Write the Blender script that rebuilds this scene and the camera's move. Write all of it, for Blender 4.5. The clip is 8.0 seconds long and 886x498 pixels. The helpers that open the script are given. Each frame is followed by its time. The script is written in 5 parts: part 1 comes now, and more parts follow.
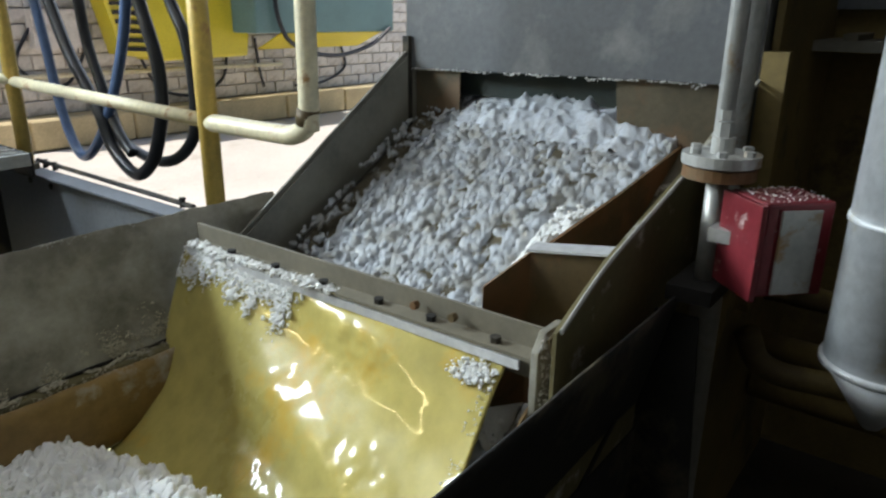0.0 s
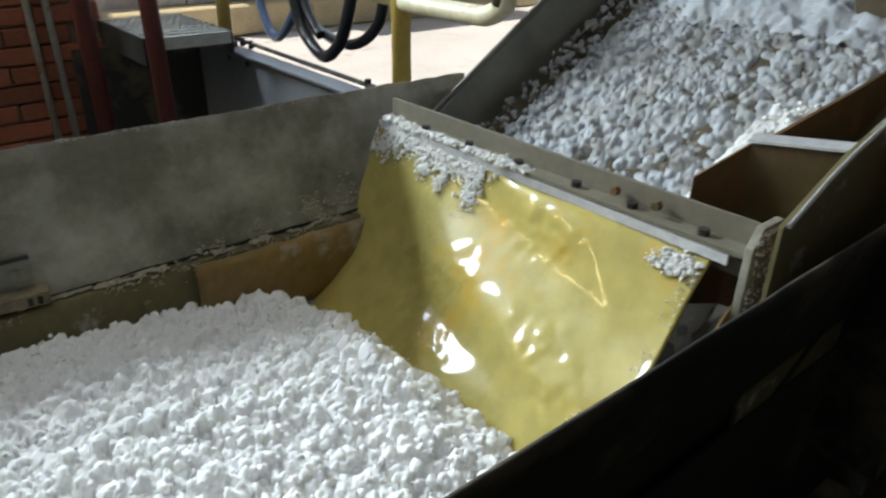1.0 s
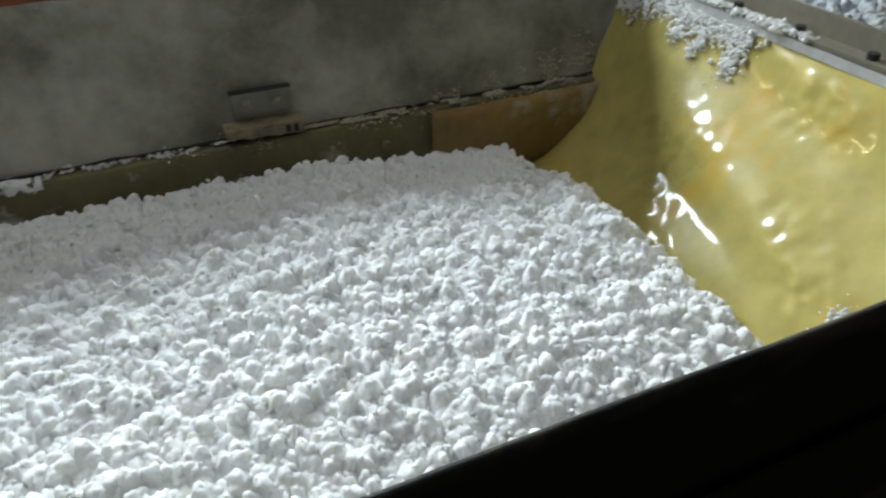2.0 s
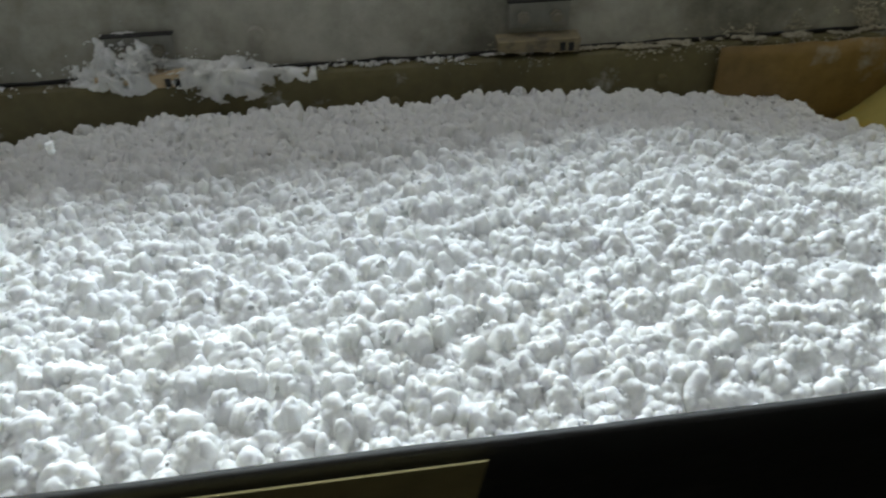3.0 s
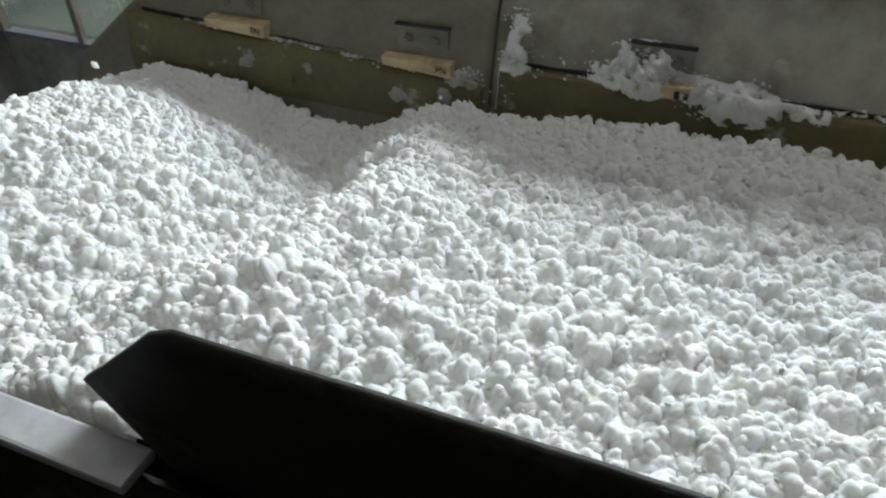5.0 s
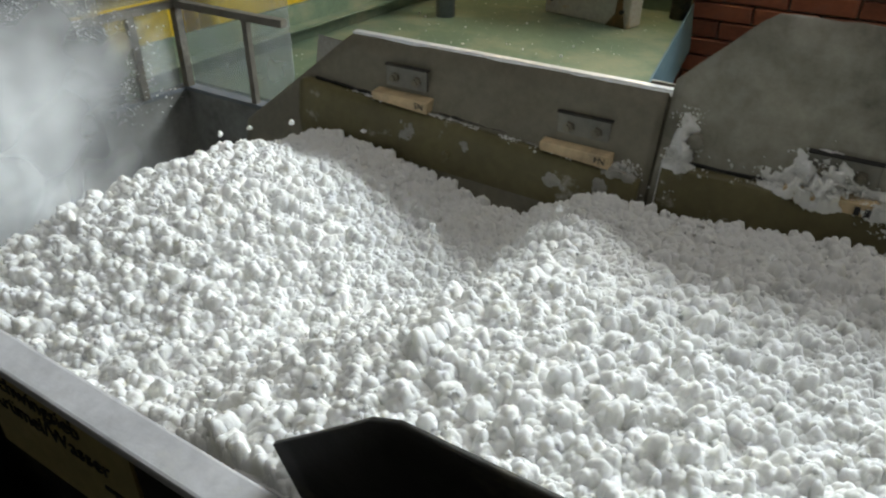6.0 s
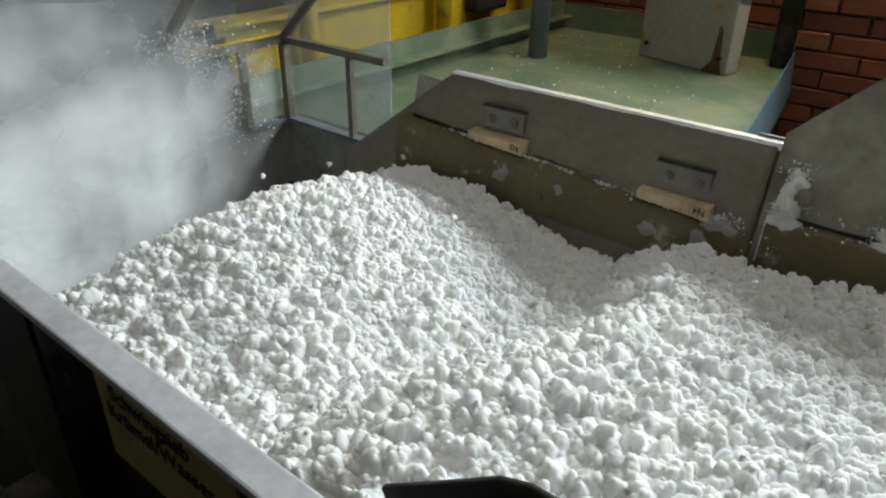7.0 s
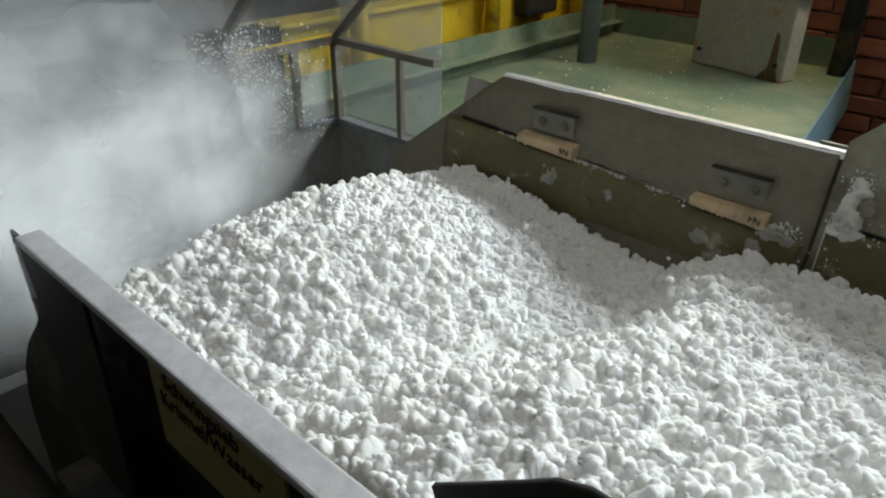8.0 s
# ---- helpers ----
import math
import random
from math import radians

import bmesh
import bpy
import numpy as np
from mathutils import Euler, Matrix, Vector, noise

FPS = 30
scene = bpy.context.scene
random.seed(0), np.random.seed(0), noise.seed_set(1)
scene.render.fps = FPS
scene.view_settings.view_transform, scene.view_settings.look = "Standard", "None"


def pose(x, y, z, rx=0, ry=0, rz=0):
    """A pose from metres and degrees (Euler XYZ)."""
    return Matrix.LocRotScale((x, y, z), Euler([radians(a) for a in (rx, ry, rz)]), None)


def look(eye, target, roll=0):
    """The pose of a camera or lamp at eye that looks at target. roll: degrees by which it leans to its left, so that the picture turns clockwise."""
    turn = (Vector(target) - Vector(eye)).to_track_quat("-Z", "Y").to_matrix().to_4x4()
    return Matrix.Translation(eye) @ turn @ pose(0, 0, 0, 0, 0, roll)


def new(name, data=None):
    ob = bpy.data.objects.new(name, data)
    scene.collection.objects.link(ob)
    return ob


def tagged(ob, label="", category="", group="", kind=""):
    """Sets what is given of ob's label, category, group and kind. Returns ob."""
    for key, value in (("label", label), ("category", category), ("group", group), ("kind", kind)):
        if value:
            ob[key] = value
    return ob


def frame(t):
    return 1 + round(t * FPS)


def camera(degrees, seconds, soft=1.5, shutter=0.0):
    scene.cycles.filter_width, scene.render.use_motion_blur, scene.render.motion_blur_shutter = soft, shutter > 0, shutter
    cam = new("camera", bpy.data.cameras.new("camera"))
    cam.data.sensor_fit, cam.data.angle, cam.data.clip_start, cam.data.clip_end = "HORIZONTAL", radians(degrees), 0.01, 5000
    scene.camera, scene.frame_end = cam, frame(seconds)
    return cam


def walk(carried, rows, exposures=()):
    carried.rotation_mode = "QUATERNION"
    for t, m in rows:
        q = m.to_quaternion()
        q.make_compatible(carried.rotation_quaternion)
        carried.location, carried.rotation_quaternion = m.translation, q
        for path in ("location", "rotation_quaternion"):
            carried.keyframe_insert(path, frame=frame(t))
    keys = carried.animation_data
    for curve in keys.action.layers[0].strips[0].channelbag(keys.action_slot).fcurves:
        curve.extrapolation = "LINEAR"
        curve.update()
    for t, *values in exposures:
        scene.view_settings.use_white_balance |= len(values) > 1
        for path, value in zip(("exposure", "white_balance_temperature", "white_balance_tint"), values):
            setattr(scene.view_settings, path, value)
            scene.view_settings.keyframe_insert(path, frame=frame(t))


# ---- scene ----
cam = camera(64.7, 8.0, soft=2.1, shutter=0.25)
PATH = [
    (0, (-0.781, -0.318, 1.61), (0.728, 0.828, 0.97), 0.7),
    (0.5, (-0.803, -0.294, 1.591), (0.547, 0.972, 0.833), 0.7),
    (1, (-0.838, -0.265, 1.563), (0.312, 1.11, 0.674), 0.9),
    (1.5, (-0.892, -0.23, 1.53), (0.044, 1.208, 0.502), 1.1),
    (2, (-0.937, -0.211, 1.512), (-0.269, 1.268, 0.343), 0.1),
    (3.3, (-1.103, -0.133, 1.377), (-1.025, 1.444, 0.174), -0.7),
    (3.5, (-1.125, -0.132, 1.376), (-1.139, 1.446, 0.171), -0.6),
    (4, (-1.169, -0.134, 1.377), (-1.449, 1.422, 0.152), -0.7),
    (4.5, (-1.299, -0.17, 1.429), (-1.647, 1.341, 0.165), 1.3),
    (4.7, (-1.296, -0.176, 1.44), (-1.741, 1.316, 0.185), 0.6),
    (5.8, (-1.371, -0.19, 1.443), (-2.214, 1.266, 0.36), 0.5),
    (6, (-1.38, -0.195, 1.448), (-2.282, 1.249, 0.399), 0.6),
    (6.5, (-1.398, -0.204, 1.457), (-2.413, 1.206, 0.466), 0.7),
    (7, (-1.411, -0.211, 1.459), (-2.506, 1.153, 0.49), 0.7),
    (7.5, (-1.415, -0.221, 1.453), (-2.565, 1.104, 0.494), 0.8),
    (8, (-1.421, -0.217, 1.452), (-2.607, 1.077, 0.493), 0.5),
]
walk(cam, [(t, look(eye, target, roll)) for t, eye, target, roll in PATH], [(0, 0.27, 6500, 10), (1, 0.22, 6500, 10), (2, 0.08, 6500, 10), (3.3, 0.02, 6500, 10), (4.7, -0.02, 6600, 10), (6, -0.06, 6900, 11), (8, -0.06, 6900, 11)])

# ---- world, sun and large lights ----
world = bpy.data.worlds.new("sky")
scene.world = world
world.use_nodes = True
wn = world.node_tree
sky = wn.nodes.new("ShaderNodeTexSky")
sky.sky_type, sky.sun_disc = "NISHITA", False
sky.sun_elevation, sky.sun_rotation = radians(68), radians(80)
wn.links.new(sky.outputs["Color"], wn.nodes["Background"].inputs["Color"])
wn.nodes["Background"].inputs["Strength"].default_value = 0.15

sun_data = bpy.data.lights.new("sun", "SUN")
sun_data.energy, sun_data.angle, sun_data.color = 4.2, radians(0.6), (1.0, 0.95, 0.87)
sun = new("sun", sun_data)
sun.matrix_world = look((10, 6, 16), (4, 5, 0.35))

# sky light in the wall's high window and in the wide doorway
lamp_data = bpy.data.lights.new("window_light", "AREA")
lamp_data.shape, lamp_data.size, lamp_data.size_y = "RECTANGLE", 1.9, 0.80
lamp_data.energy, lamp_data.color = 205, (0.80, 0.93, 1.0)
new("window_light", lamp_data).matrix_world = look((-1.05, 3.2, 2.56), (-1.15, 0.4, 0.95))
# overhead fill lamp, added in a made-up roof opening
top_fill_data = bpy.data.lights.new("skylight", "AREA")
top_fill_data.shape, top_fill_data.size, top_fill_data.size_y = "RECTANGLE", 3.2, 2.6
top_fill_data.energy, top_fill_data.color = 26, (0.96, 0.98, 0.98)
new("skylight", top_fill_data).matrix_world = look((-1.3, 0.9, 4.62), (-1.3, 0.8999, 0.0))
door_data = bpy.data.lights.new("doorway_light", "AREA")
door_data.shape, door_data.size, door_data.size_y = "RECTANGLE", 3.0, 1.6
door_data.energy, door_data.color = 22, (0.78, 0.88, 1.0)
new("doorway_light", door_data).matrix_world = look((2.3, 3.0, 2.6), (0.2, 0.4, 1.0))


# ---- materials ----
def material(name, color, rough=0.6, metal=0.0, vary=0.25, scale=6.0, bump=0.15, stain=None, stain_scale=2.5, amount=0.5, grain=60.0,
             per_piece=0.0, coat=0.0, sss=0.0, specks=0.72, soft=0.04):
    """A surface with variation at two scales, an optional stain colour with edges of its own, and fine relief."""
    m = bpy.data.materials.new(name)
    m.use_nodes = True
    nt = m.node_tree
    b = nt.nodes["Principled BSDF"]
    tc = nt.nodes.new("ShaderNodeTexCoord")

    def noise_at(s, detail=6.0, rough_=0.6):
        n = nt.nodes.new("ShaderNodeTexNoise")
        n.inputs["Scale"].default_value, n.inputs["Detail"].default_value, n.inputs["Roughness"].default_value = s, detail, rough_
        nt.links.new(tc.outputs["Object"], n.inputs["Vector"])
        return n

    def ramp(src, lo, hi, a, c):
        r = nt.nodes.new("ShaderNodeValToRGB")
        r.color_ramp.elements[0].position, r.color_ramp.elements[1].position = lo, hi
        r.color_ramp.elements[0].color, r.color_ramp.elements[1].color = a, c
        nt.links.new(src, r.inputs["Fac"])
        return r.outputs["Color"]

    def mix(fac, a, c):
        x = nt.nodes.new("ShaderNodeMix")
        x.data_type = "RGBA"
        for sock, v in ((x.inputs["Factor"], fac), (x.inputs["A"], a), (x.inputs["B"], c)):
            if hasattr(v, "is_output"):
                nt.links.new(v, sock)
            else:
                sock.default_value = v
        return x.outputs["Result"]

    dark = tuple(c * (1 - vary) for c in color) + (1,)
    light = tuple(min(0.95, c * (1 + vary)) for c in color) + (1,)
    big, small = noise_at(scale), noise_at(grain, 4.0)
    col = ramp(big.outputs["Fac"], 0.3, 0.7, dark, light)
    fine = ramp(small.outputs["Fac"], 0.35, 0.65, (specks, specks, specks, 1), (1.0, 1.0, 1.0, 1))
    x = nt.nodes.new("ShaderNodeMix")
    x.data_type, x.blend_type = "RGBA", "MULTIPLY"
    x.inputs["Factor"].default_value = 0.6
    nt.links.new(col, x.inputs["A"])
    nt.links.new(fine, x.inputs["B"])
    col = x.outputs["Result"]
    if stain:
        st = noise_at(stain_scale, 9.0, 0.68)
        mask = ramp(st.outputs["Fac"], 0.62 - 0.2 * amount - soft, 0.62 - 0.2 * amount + soft, (0, 0, 0, 1), (1, 1, 1, 1))
        col = mix(mask, col, tuple(stain) + (1,))
    if per_piece:
        oi = nt.nodes.new("ShaderNodeObjectInfo")
        hsv = nt.nodes.new("ShaderNodeHueSaturation")
        mr = nt.nodes.new("ShaderNodeMapRange")
        mr.inputs["To Min"].default_value, mr.inputs["To Max"].default_value = 1 - per_piece, 1 + per_piece
        nt.links.new(oi.outputs["Random"], mr.inputs["Value"])
        nt.links.new(mr.outputs["Result"], hsv.inputs["Value"])
        nt.links.new(col, hsv.inputs["Color"])
        col = hsv.outputs["Color"]
    nt.links.new(col, b.inputs["Base Color"])
    rr = nt.nodes.new("ShaderNodeMapRange")
    rr.inputs["To Min"].default_value, rr.inputs["To Max"].default_value = max(0.03, rough - 0.12), min(1, rough + 0.12)
    nt.links.new(big.outputs["Fac"], rr.inputs["Value"])
    nt.links.new(rr.outputs["Result"], b.inputs["Roughness"])
    b.inputs["Metallic"].default_value = metal
    b.inputs["Coat Weight"].default_value = coat
    if sss:
        b.inputs["Subsurface Weight"].default_value = sss
        b.inputs["Subsurface Radius"].default_value = (0.010, 0.010, 0.0095)
        b.inputs["Subsurface Scale"].default_value = 1.0
    if bump:
        bp = nt.nodes.new("ShaderNodeBump")
        bp.inputs["Strength"].default_value, bp.inputs["Distance"].default_value = bump, 0.004
        nt.links.new(small.outputs["Fac"], bp.inputs["Height"])
        nt.links.new(bp.outputs["Normal"], b.inputs["Normal"])
    return m


CRUMB = material("crumb_white", (0.945, 0.945, 0.92), 0.8, vary=0.02, scale=30, bump=0.22, grain=230, specks=0.97, sss=0.9)
CRUST_BEIGE = material("crumb_grimy", (0.55, 0.50, 0.38), 0.8, vary=0.2, scale=20, bump=0.4, grain=200)
CRUMB_LOOSE = material("crumb_loose", (0.93, 0.93, 0.91), 0.8, vary=0.04, scale=30, bump=0.3, grain=230, specks=0.95)
FOAM = material("wet_foam", (0.56, 0.60, 0.66), 0.6, vary=0.12, scale=16, bump=0.4, grain=150, stain=(0.42, 0.44, 0.46), stain_scale=14, amount=0.2, soft=0.12)
# near-black green: the dark inside the hopper slot as a colour
SLOT_DARK = material("slot_dark_green", (0.018, 0.030, 0.026), 0.6, 0.0, 0.3, 6, 0.2)
CRUST_GREY = material("crumb_dried", (0.36, 0.35, 0.32), 0.85, vary=0.15, scale=20, bump=0.3, grain=200)
CRUMB_WET = material("crumb_wet", (0.47, 0.50, 0.54), 0.5, vary=0.2, scale=14, bump=0.3, stain=(0.26, 0.25, 0.22), stain_scale=10, amount=0.4, grain=160, coat=0.08, soft=0.1)
STEEL = material("steel_crusted", (0.17, 0.157, 0.118), 0.75, 0.05, 0.25, 4, 0.25, (0.46, 0.44, 0.375), 3.4, 0.42, soft=0.13)
STEEL_PLAIN = material("steel_plain", (0.19, 0.17, 0.125), 0.65, 0.05, 0.15, 3, 0.1, (0.28, 0.255, 0.20), 2.0, 0.2, soft=0.1)
HOOD_STEEL = material("hood_angle_iron", (0.15, 0.135, 0.11), 0.6, 0.15, 0.25, 8, 0.2, (0.30, 0.28, 0.25), 9, 0.1, soft=0.08)
BOX_STEEL = material("box_steel_wet", (0.30, 0.30, 0.285), 0.35, 0.1, 0.2, 5, 0.15, (0.05, 0.048, 0.042), 3.2, 0.2, soft=0.1)
# near black; also holds the back-lit shade of the trough's near plates
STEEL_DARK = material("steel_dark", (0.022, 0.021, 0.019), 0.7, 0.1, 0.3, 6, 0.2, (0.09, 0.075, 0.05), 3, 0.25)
STEEL_BRIGHT = material("steel_bright", (0.75, 0.75, 0.76), 0.35, 0.35, 0.1, 10, 0.08)
HOPPER_PAINT = material("hopper_paint", (0.13, 0.138, 0.148), 0.5, 0.1, 0.10, 3, 0.1, (0.26, 0.26, 0.255), 4, 0.0, soft=0.1)
STEEL_GREY = material("steel_grey", (0.20, 0.192, 0.165), 0.6, 0.1, 0.18, 3.5, 0.15, (0.30, 0.285, 0.24), 2.6, 0.2, soft=0.12)
FILM = material("brown_water", (0.11, 0.095, 0.065), 0.15, 0.0, 0.3, 9, 0.3, (0.35, 0.34, 0.31), 12, 0.2)
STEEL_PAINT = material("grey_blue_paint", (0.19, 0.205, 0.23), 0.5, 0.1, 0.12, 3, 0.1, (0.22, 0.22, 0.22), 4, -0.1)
RIM_PAINT = material("rim_grey", (0.62, 0.62, 0.65), 0.4, 0.1, 0.12, 8, 0.12, (0.6, 0.6, 0.6), 14, 0.0)
RAIL_AMBER = material("deck_rail", (0.27, 0.17, 0.055), 0.5, 0.0, 0.3, 7, 0.2, (0.45, 0.42, 0.36), 4, 0.35)
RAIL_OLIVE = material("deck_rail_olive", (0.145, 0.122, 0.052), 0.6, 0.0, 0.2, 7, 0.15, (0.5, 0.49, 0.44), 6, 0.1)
STAINED = material("stained_plate", (0.10, 0.082, 0.05), 0.6, 0.2, 0.35, 5, 0.3, (0.14, 0.09, 0.05), 4, 0.4)
RUST = material("rusted_plate", (0.115, 0.078, 0.03), 0.6, 0.1, 0.35, 6, 0.3, (0.16, 0.08, 0.03), 4, 0.4)
OCHRE = material("ochre_wall", (0.20, 0.145, 0.05), 0.7, 0.0, 0.35, 2, 0.3, (0.1, 0.07, 0.03), 3, 0.3)
RUBBER = material("yellow_rubber", (0.52, 0.435, 0.135), 0.3, 0.0, 0.10, 4, 0.12, (0.54, 0.37, 0.075), 3, 0.12, coat=0.6, grain=22)
RAIL_YELLOW = material("railing_yellow", (0.66, 0.47, 0.12), 0.42, 0.0, 0.12, 7, 0.12, (0.45, 0.26, 0.10), 9, 0.0)
CREAM_PAINT = material("cream_pipe_paint", (0.76, 0.69, 0.48), 0.42, 0.0, 0.12, 9, 0.12, (0.42, 0.22, 0.08), 9, 0.0)
YELLOW_PAINT = material("yellow_paint", (0.72, 0.50, 0.03), 0.42, 0.0, 0.1, 6, 0.1, (0.35, 0.22, 0.04), 6, 0.08)
YELLOW_CLEAN = material("yellow_enamel", (0.80, 0.66, 0.05), 0.35, 0.0, 0.06, 4, 0.05)
TEAL_PAINT = material("teal_enamel", (0.16, 0.28, 0.27), 0.4, 0.0, 0.1, 4, 0.06)
GREEN_PAINT = material("pale_green_paint", (0.15, 0.205, 0.135), 0.5, 0.0, 0.18, 5, 0.12, (0.24, 0.245, 0.16), 5, 0.3, soft=0.08)
# bluish light on the tray's side, put into the base colour
BLUE_LIT_SIDE = material("blue_lit_side", (0.12, 0.21, 0.25), 0.5, 0.0, 0.1, 5, 0.1)
RED_PAINT = material("red_enamel", (0.19, 0.022, 0.03), 0.35, 0.0, 0.2, 9, 0.15, (0.55, 0.42, 0.4), 16, 0.02)
RED_PIPE = material("dark_red_pipe", (0.12, 0.028, 0.026), 0.5, 0.0, 0.2, 8, 0.15)
GREY_PIPE = material("grey_pipe", (0.45, 0.45, 0.43), 0.4, 0.3, 0.15, 12, 0.15, (0.3, 0.2, 0.1), 10, 0.08)
WHITE_DUCT = material("white_duct", (0.62, 0.64, 0.66), 0.4, 0.1, 0.06, 5, 0.06, (0.45, 0.4, 0.3), 9, 0.0)
BLACK_RUBBER = material("black_hose", (0.018, 0.02, 0.024), 0.32, 0.0, 0.2, 10, 0.06)
BLUE_HOSE = material("blue_hose", (0.10, 0.16, 0.30), 0.35, 0.0, 0.15, 10, 0.06)
WOOD = material("wedge_wood", (0.66, 0.50, 0.30), 0.6, 0.0, 0.15, 20, 0.2, (0.42, 0.32, 0.2), 18, 0.1)
WOOD_GRIMY = material("grimy_wood", (0.27, 0.22, 0.13), 0.7, 0.0, 0.2, 20, 0.25, (0.16, 0.13, 0.09), 18, 0.3)
SIGN = material("sign_cream", (0.42, 0.35, 0.14), 0.5, 0.0, 0.08, 5, 0.05, (0.45, 0.38, 0.18), 9, 0.05)
INK = material("ink_black", (0.012, 0.012, 0.012), 0.6, vary=0.1, bump=0)
BRICK = material("red_brick", (0.27, 0.085, 0.045), 0.8, 0.0, 0.3, 9, 0.5, (0.22, 0.08, 0.05), 7, 0.25, per_piece=0.3)
MORTAR = material("mortar", (0.22, 0.15, 0.12), 0.9, 0.0, 0.25, 10, 0.5)
BLOCK = material("whitewashed_block", (0.74, 0.69, 0.62), 0.85, 0.0, 0.15, 4, 0.5, (0.45, 0.4, 0.33), 3, 0.2, per_piece=0.12)
BLOCK_JOINT = material("block_joint", (0.50, 0.45, 0.39), 0.9, 0.0, 0.15, 6, 0.4)
KERB = material("ochre_kerb", (0.55, 0.45, 0.26), 0.8, 0.0, 0.15, 4, 0.3, per_piece=0.1)
YARD = material("pale_concrete", (0.62, 0.58, 0.53), 0.8, 0.0, 0.1, 1.2, 0.3, (0.45, 0.40, 0.34), 2.2, 0.0)
FLOOR = material("dark_concrete", (0.07, 0.06, 0.045), 0.7, 0.0, 0.3, 2, 0.3, (0.05, 0.045, 0.04), 2, 0.3)
PLASTER = material("hall_plaster", (0.16, 0.15, 0.13), 0.85, 0.0, 0.15, 2, 0.3)
CONCRETE_BOX = material("grey_box", (0.40, 0.38, 0.33), 0.7, 0.0, 0.12, 6, 0.2, (0.40, 0.24, 0.08), 5, 0.05)
GRATE = material("galvanised_grate", (0.55, 0.56, 0.55), 0.5, 0.5, 0.1, 10, 0.1)


def glass_material():
    m = bpy.data.materials.new("plexiglass")
    m.use_nodes = True
    nt = m.node_tree
    out = nt.nodes["Material Output"]
    nt.nodes.remove(nt.nodes["Principled BSDF"])
    t, g, d = (nt.nodes.new(n) for n in ("ShaderNodeBsdfTransparent", "ShaderNodeBsdfGlossy", "ShaderNodeBsdfDiffuse"))
    t.inputs["Color"].default_value = (0.93, 0.95, 0.96, 1)
    d.inputs["Color"].default_value = (0.75, 0.78, 0.8, 1)
    g.inputs["Roughness"].default_value = 0.06
    tc, n = nt.nodes.new("ShaderNodeTexCoord"), nt.nodes.new("ShaderNodeTexNoise")
    n.inputs["Scale"].default_value, n.inputs["Detail"].default_value = 7.0, 6.0
    r = nt.nodes.new("ShaderNodeMapRange")
    r.inputs["From Min"].default_value, r.inputs["From Max"].default_value = 0.35, 0.75
    r.inputs["To Min"].default_value, r.inputs["To Max"].default_value = 0.12, 0.34
    nt.links.new(tc.outputs["Object"], n.inputs["Vector"])
    nt.links.new(n.outputs["Fac"], r.inputs["Value"])
    a, b = nt.nodes.new("ShaderNodeMixShader"), nt.nodes.new("ShaderNodeMixShader")
    nt.links.new(r.outputs["Result"], a.inputs["Fac"])
    nt.links.new(t.outputs[0], a.inputs[1])
    nt.links.new(d.outputs[0], a.inputs[2])
    b.inputs["Fac"].default_value = 0.05
    nt.links.new(a.outputs[0], b.inputs[1])
    nt.links.new(g.outputs[0], b.inputs[2])
    nt.links.new(b.outputs[0], out.inputs["Surface"])
    return m


def steam_material(strength):
    """Thin vapour: mostly clear, whitish where it is dense, fading out towards the edges of each puff."""
    m = bpy.data.materials.new("vapour")
    m.use_nodes = True
    nt = m.node_tree
    out = nt.nodes["Material Output"]
    nt.nodes.remove(nt.nodes["Principled BSDF"])
    t, d, tl = (nt.nodes.new(n) for n in ("ShaderNodeBsdfTransparent", "ShaderNodeBsdfDiffuse", "ShaderNodeBsdfTranslucent"))
    d.inputs["Color"].default_value = tl.inputs["Color"].default_value = (0.97, 0.98, 0.99, 1)
    tc, n, gr = nt.nodes.new("ShaderNodeTexCoord"), nt.nodes.new("ShaderNodeTexNoise"), nt.nodes.new("ShaderNodeTexGradient")
    gr.gradient_type = "SPHERICAL"
    nt.links.new(tc.outputs["Object"], gr.inputs["Vector"])
    n.inputs["Scale"].default_value, n.inputs["Detail"].default_value = 1.5, 2.5
    nt.links.new(tc.outputs["Object"], n.inputs["Vector"])
    r = nt.nodes.new("ShaderNodeMapRange")
    r.interpolation_type = "SMOOTHSTEP"
    r.inputs["From Min"].default_value, r.inputs["From Max"].default_value = 0.25, 0.75
    nt.links.new(n.outputs["Fac"], r.inputs["Value"])
    s = nt.nodes.new("ShaderNodeMapRange")
    s.interpolation_type = "SMOOTHSTEP"
    s.inputs["From Min"].default_value, s.inputs["From Max"].default_value = 0.0, 0.8
    nt.links.new(gr.outputs["Fac"], s.inputs["Value"])
    mu, mu2 = nt.nodes.new("ShaderNodeMath"), nt.nodes.new("ShaderNodeMath")
    mu.operation = mu2.operation = "MULTIPLY"
    nt.links.new(r.outputs["Result"], mu.inputs[0])
    nt.links.new(s.outputs["Result"], mu.inputs[1])
    nt.links.new(mu.outputs[0], mu2.inputs[0])
    mu2.inputs[1].default_value = strength
    a, b = nt.nodes.new("ShaderNodeMixShader"), nt.nodes.new("ShaderNodeMixShader")
    a.inputs["Fac"].default_value = 0.5
    nt.links.new(d.outputs[0], a.inputs[1])
    nt.links.new(tl.outputs[0], a.inputs[2])
    nt.links.new(mu2.outputs[0], b.inputs["Fac"])
    nt.links.new(t.outputs[0], b.inputs[1])
    nt.links.new(a.outputs[0], b.inputs[2])
    nt.links.new(b.outputs[0], out.inputs["Surface"])
    return m


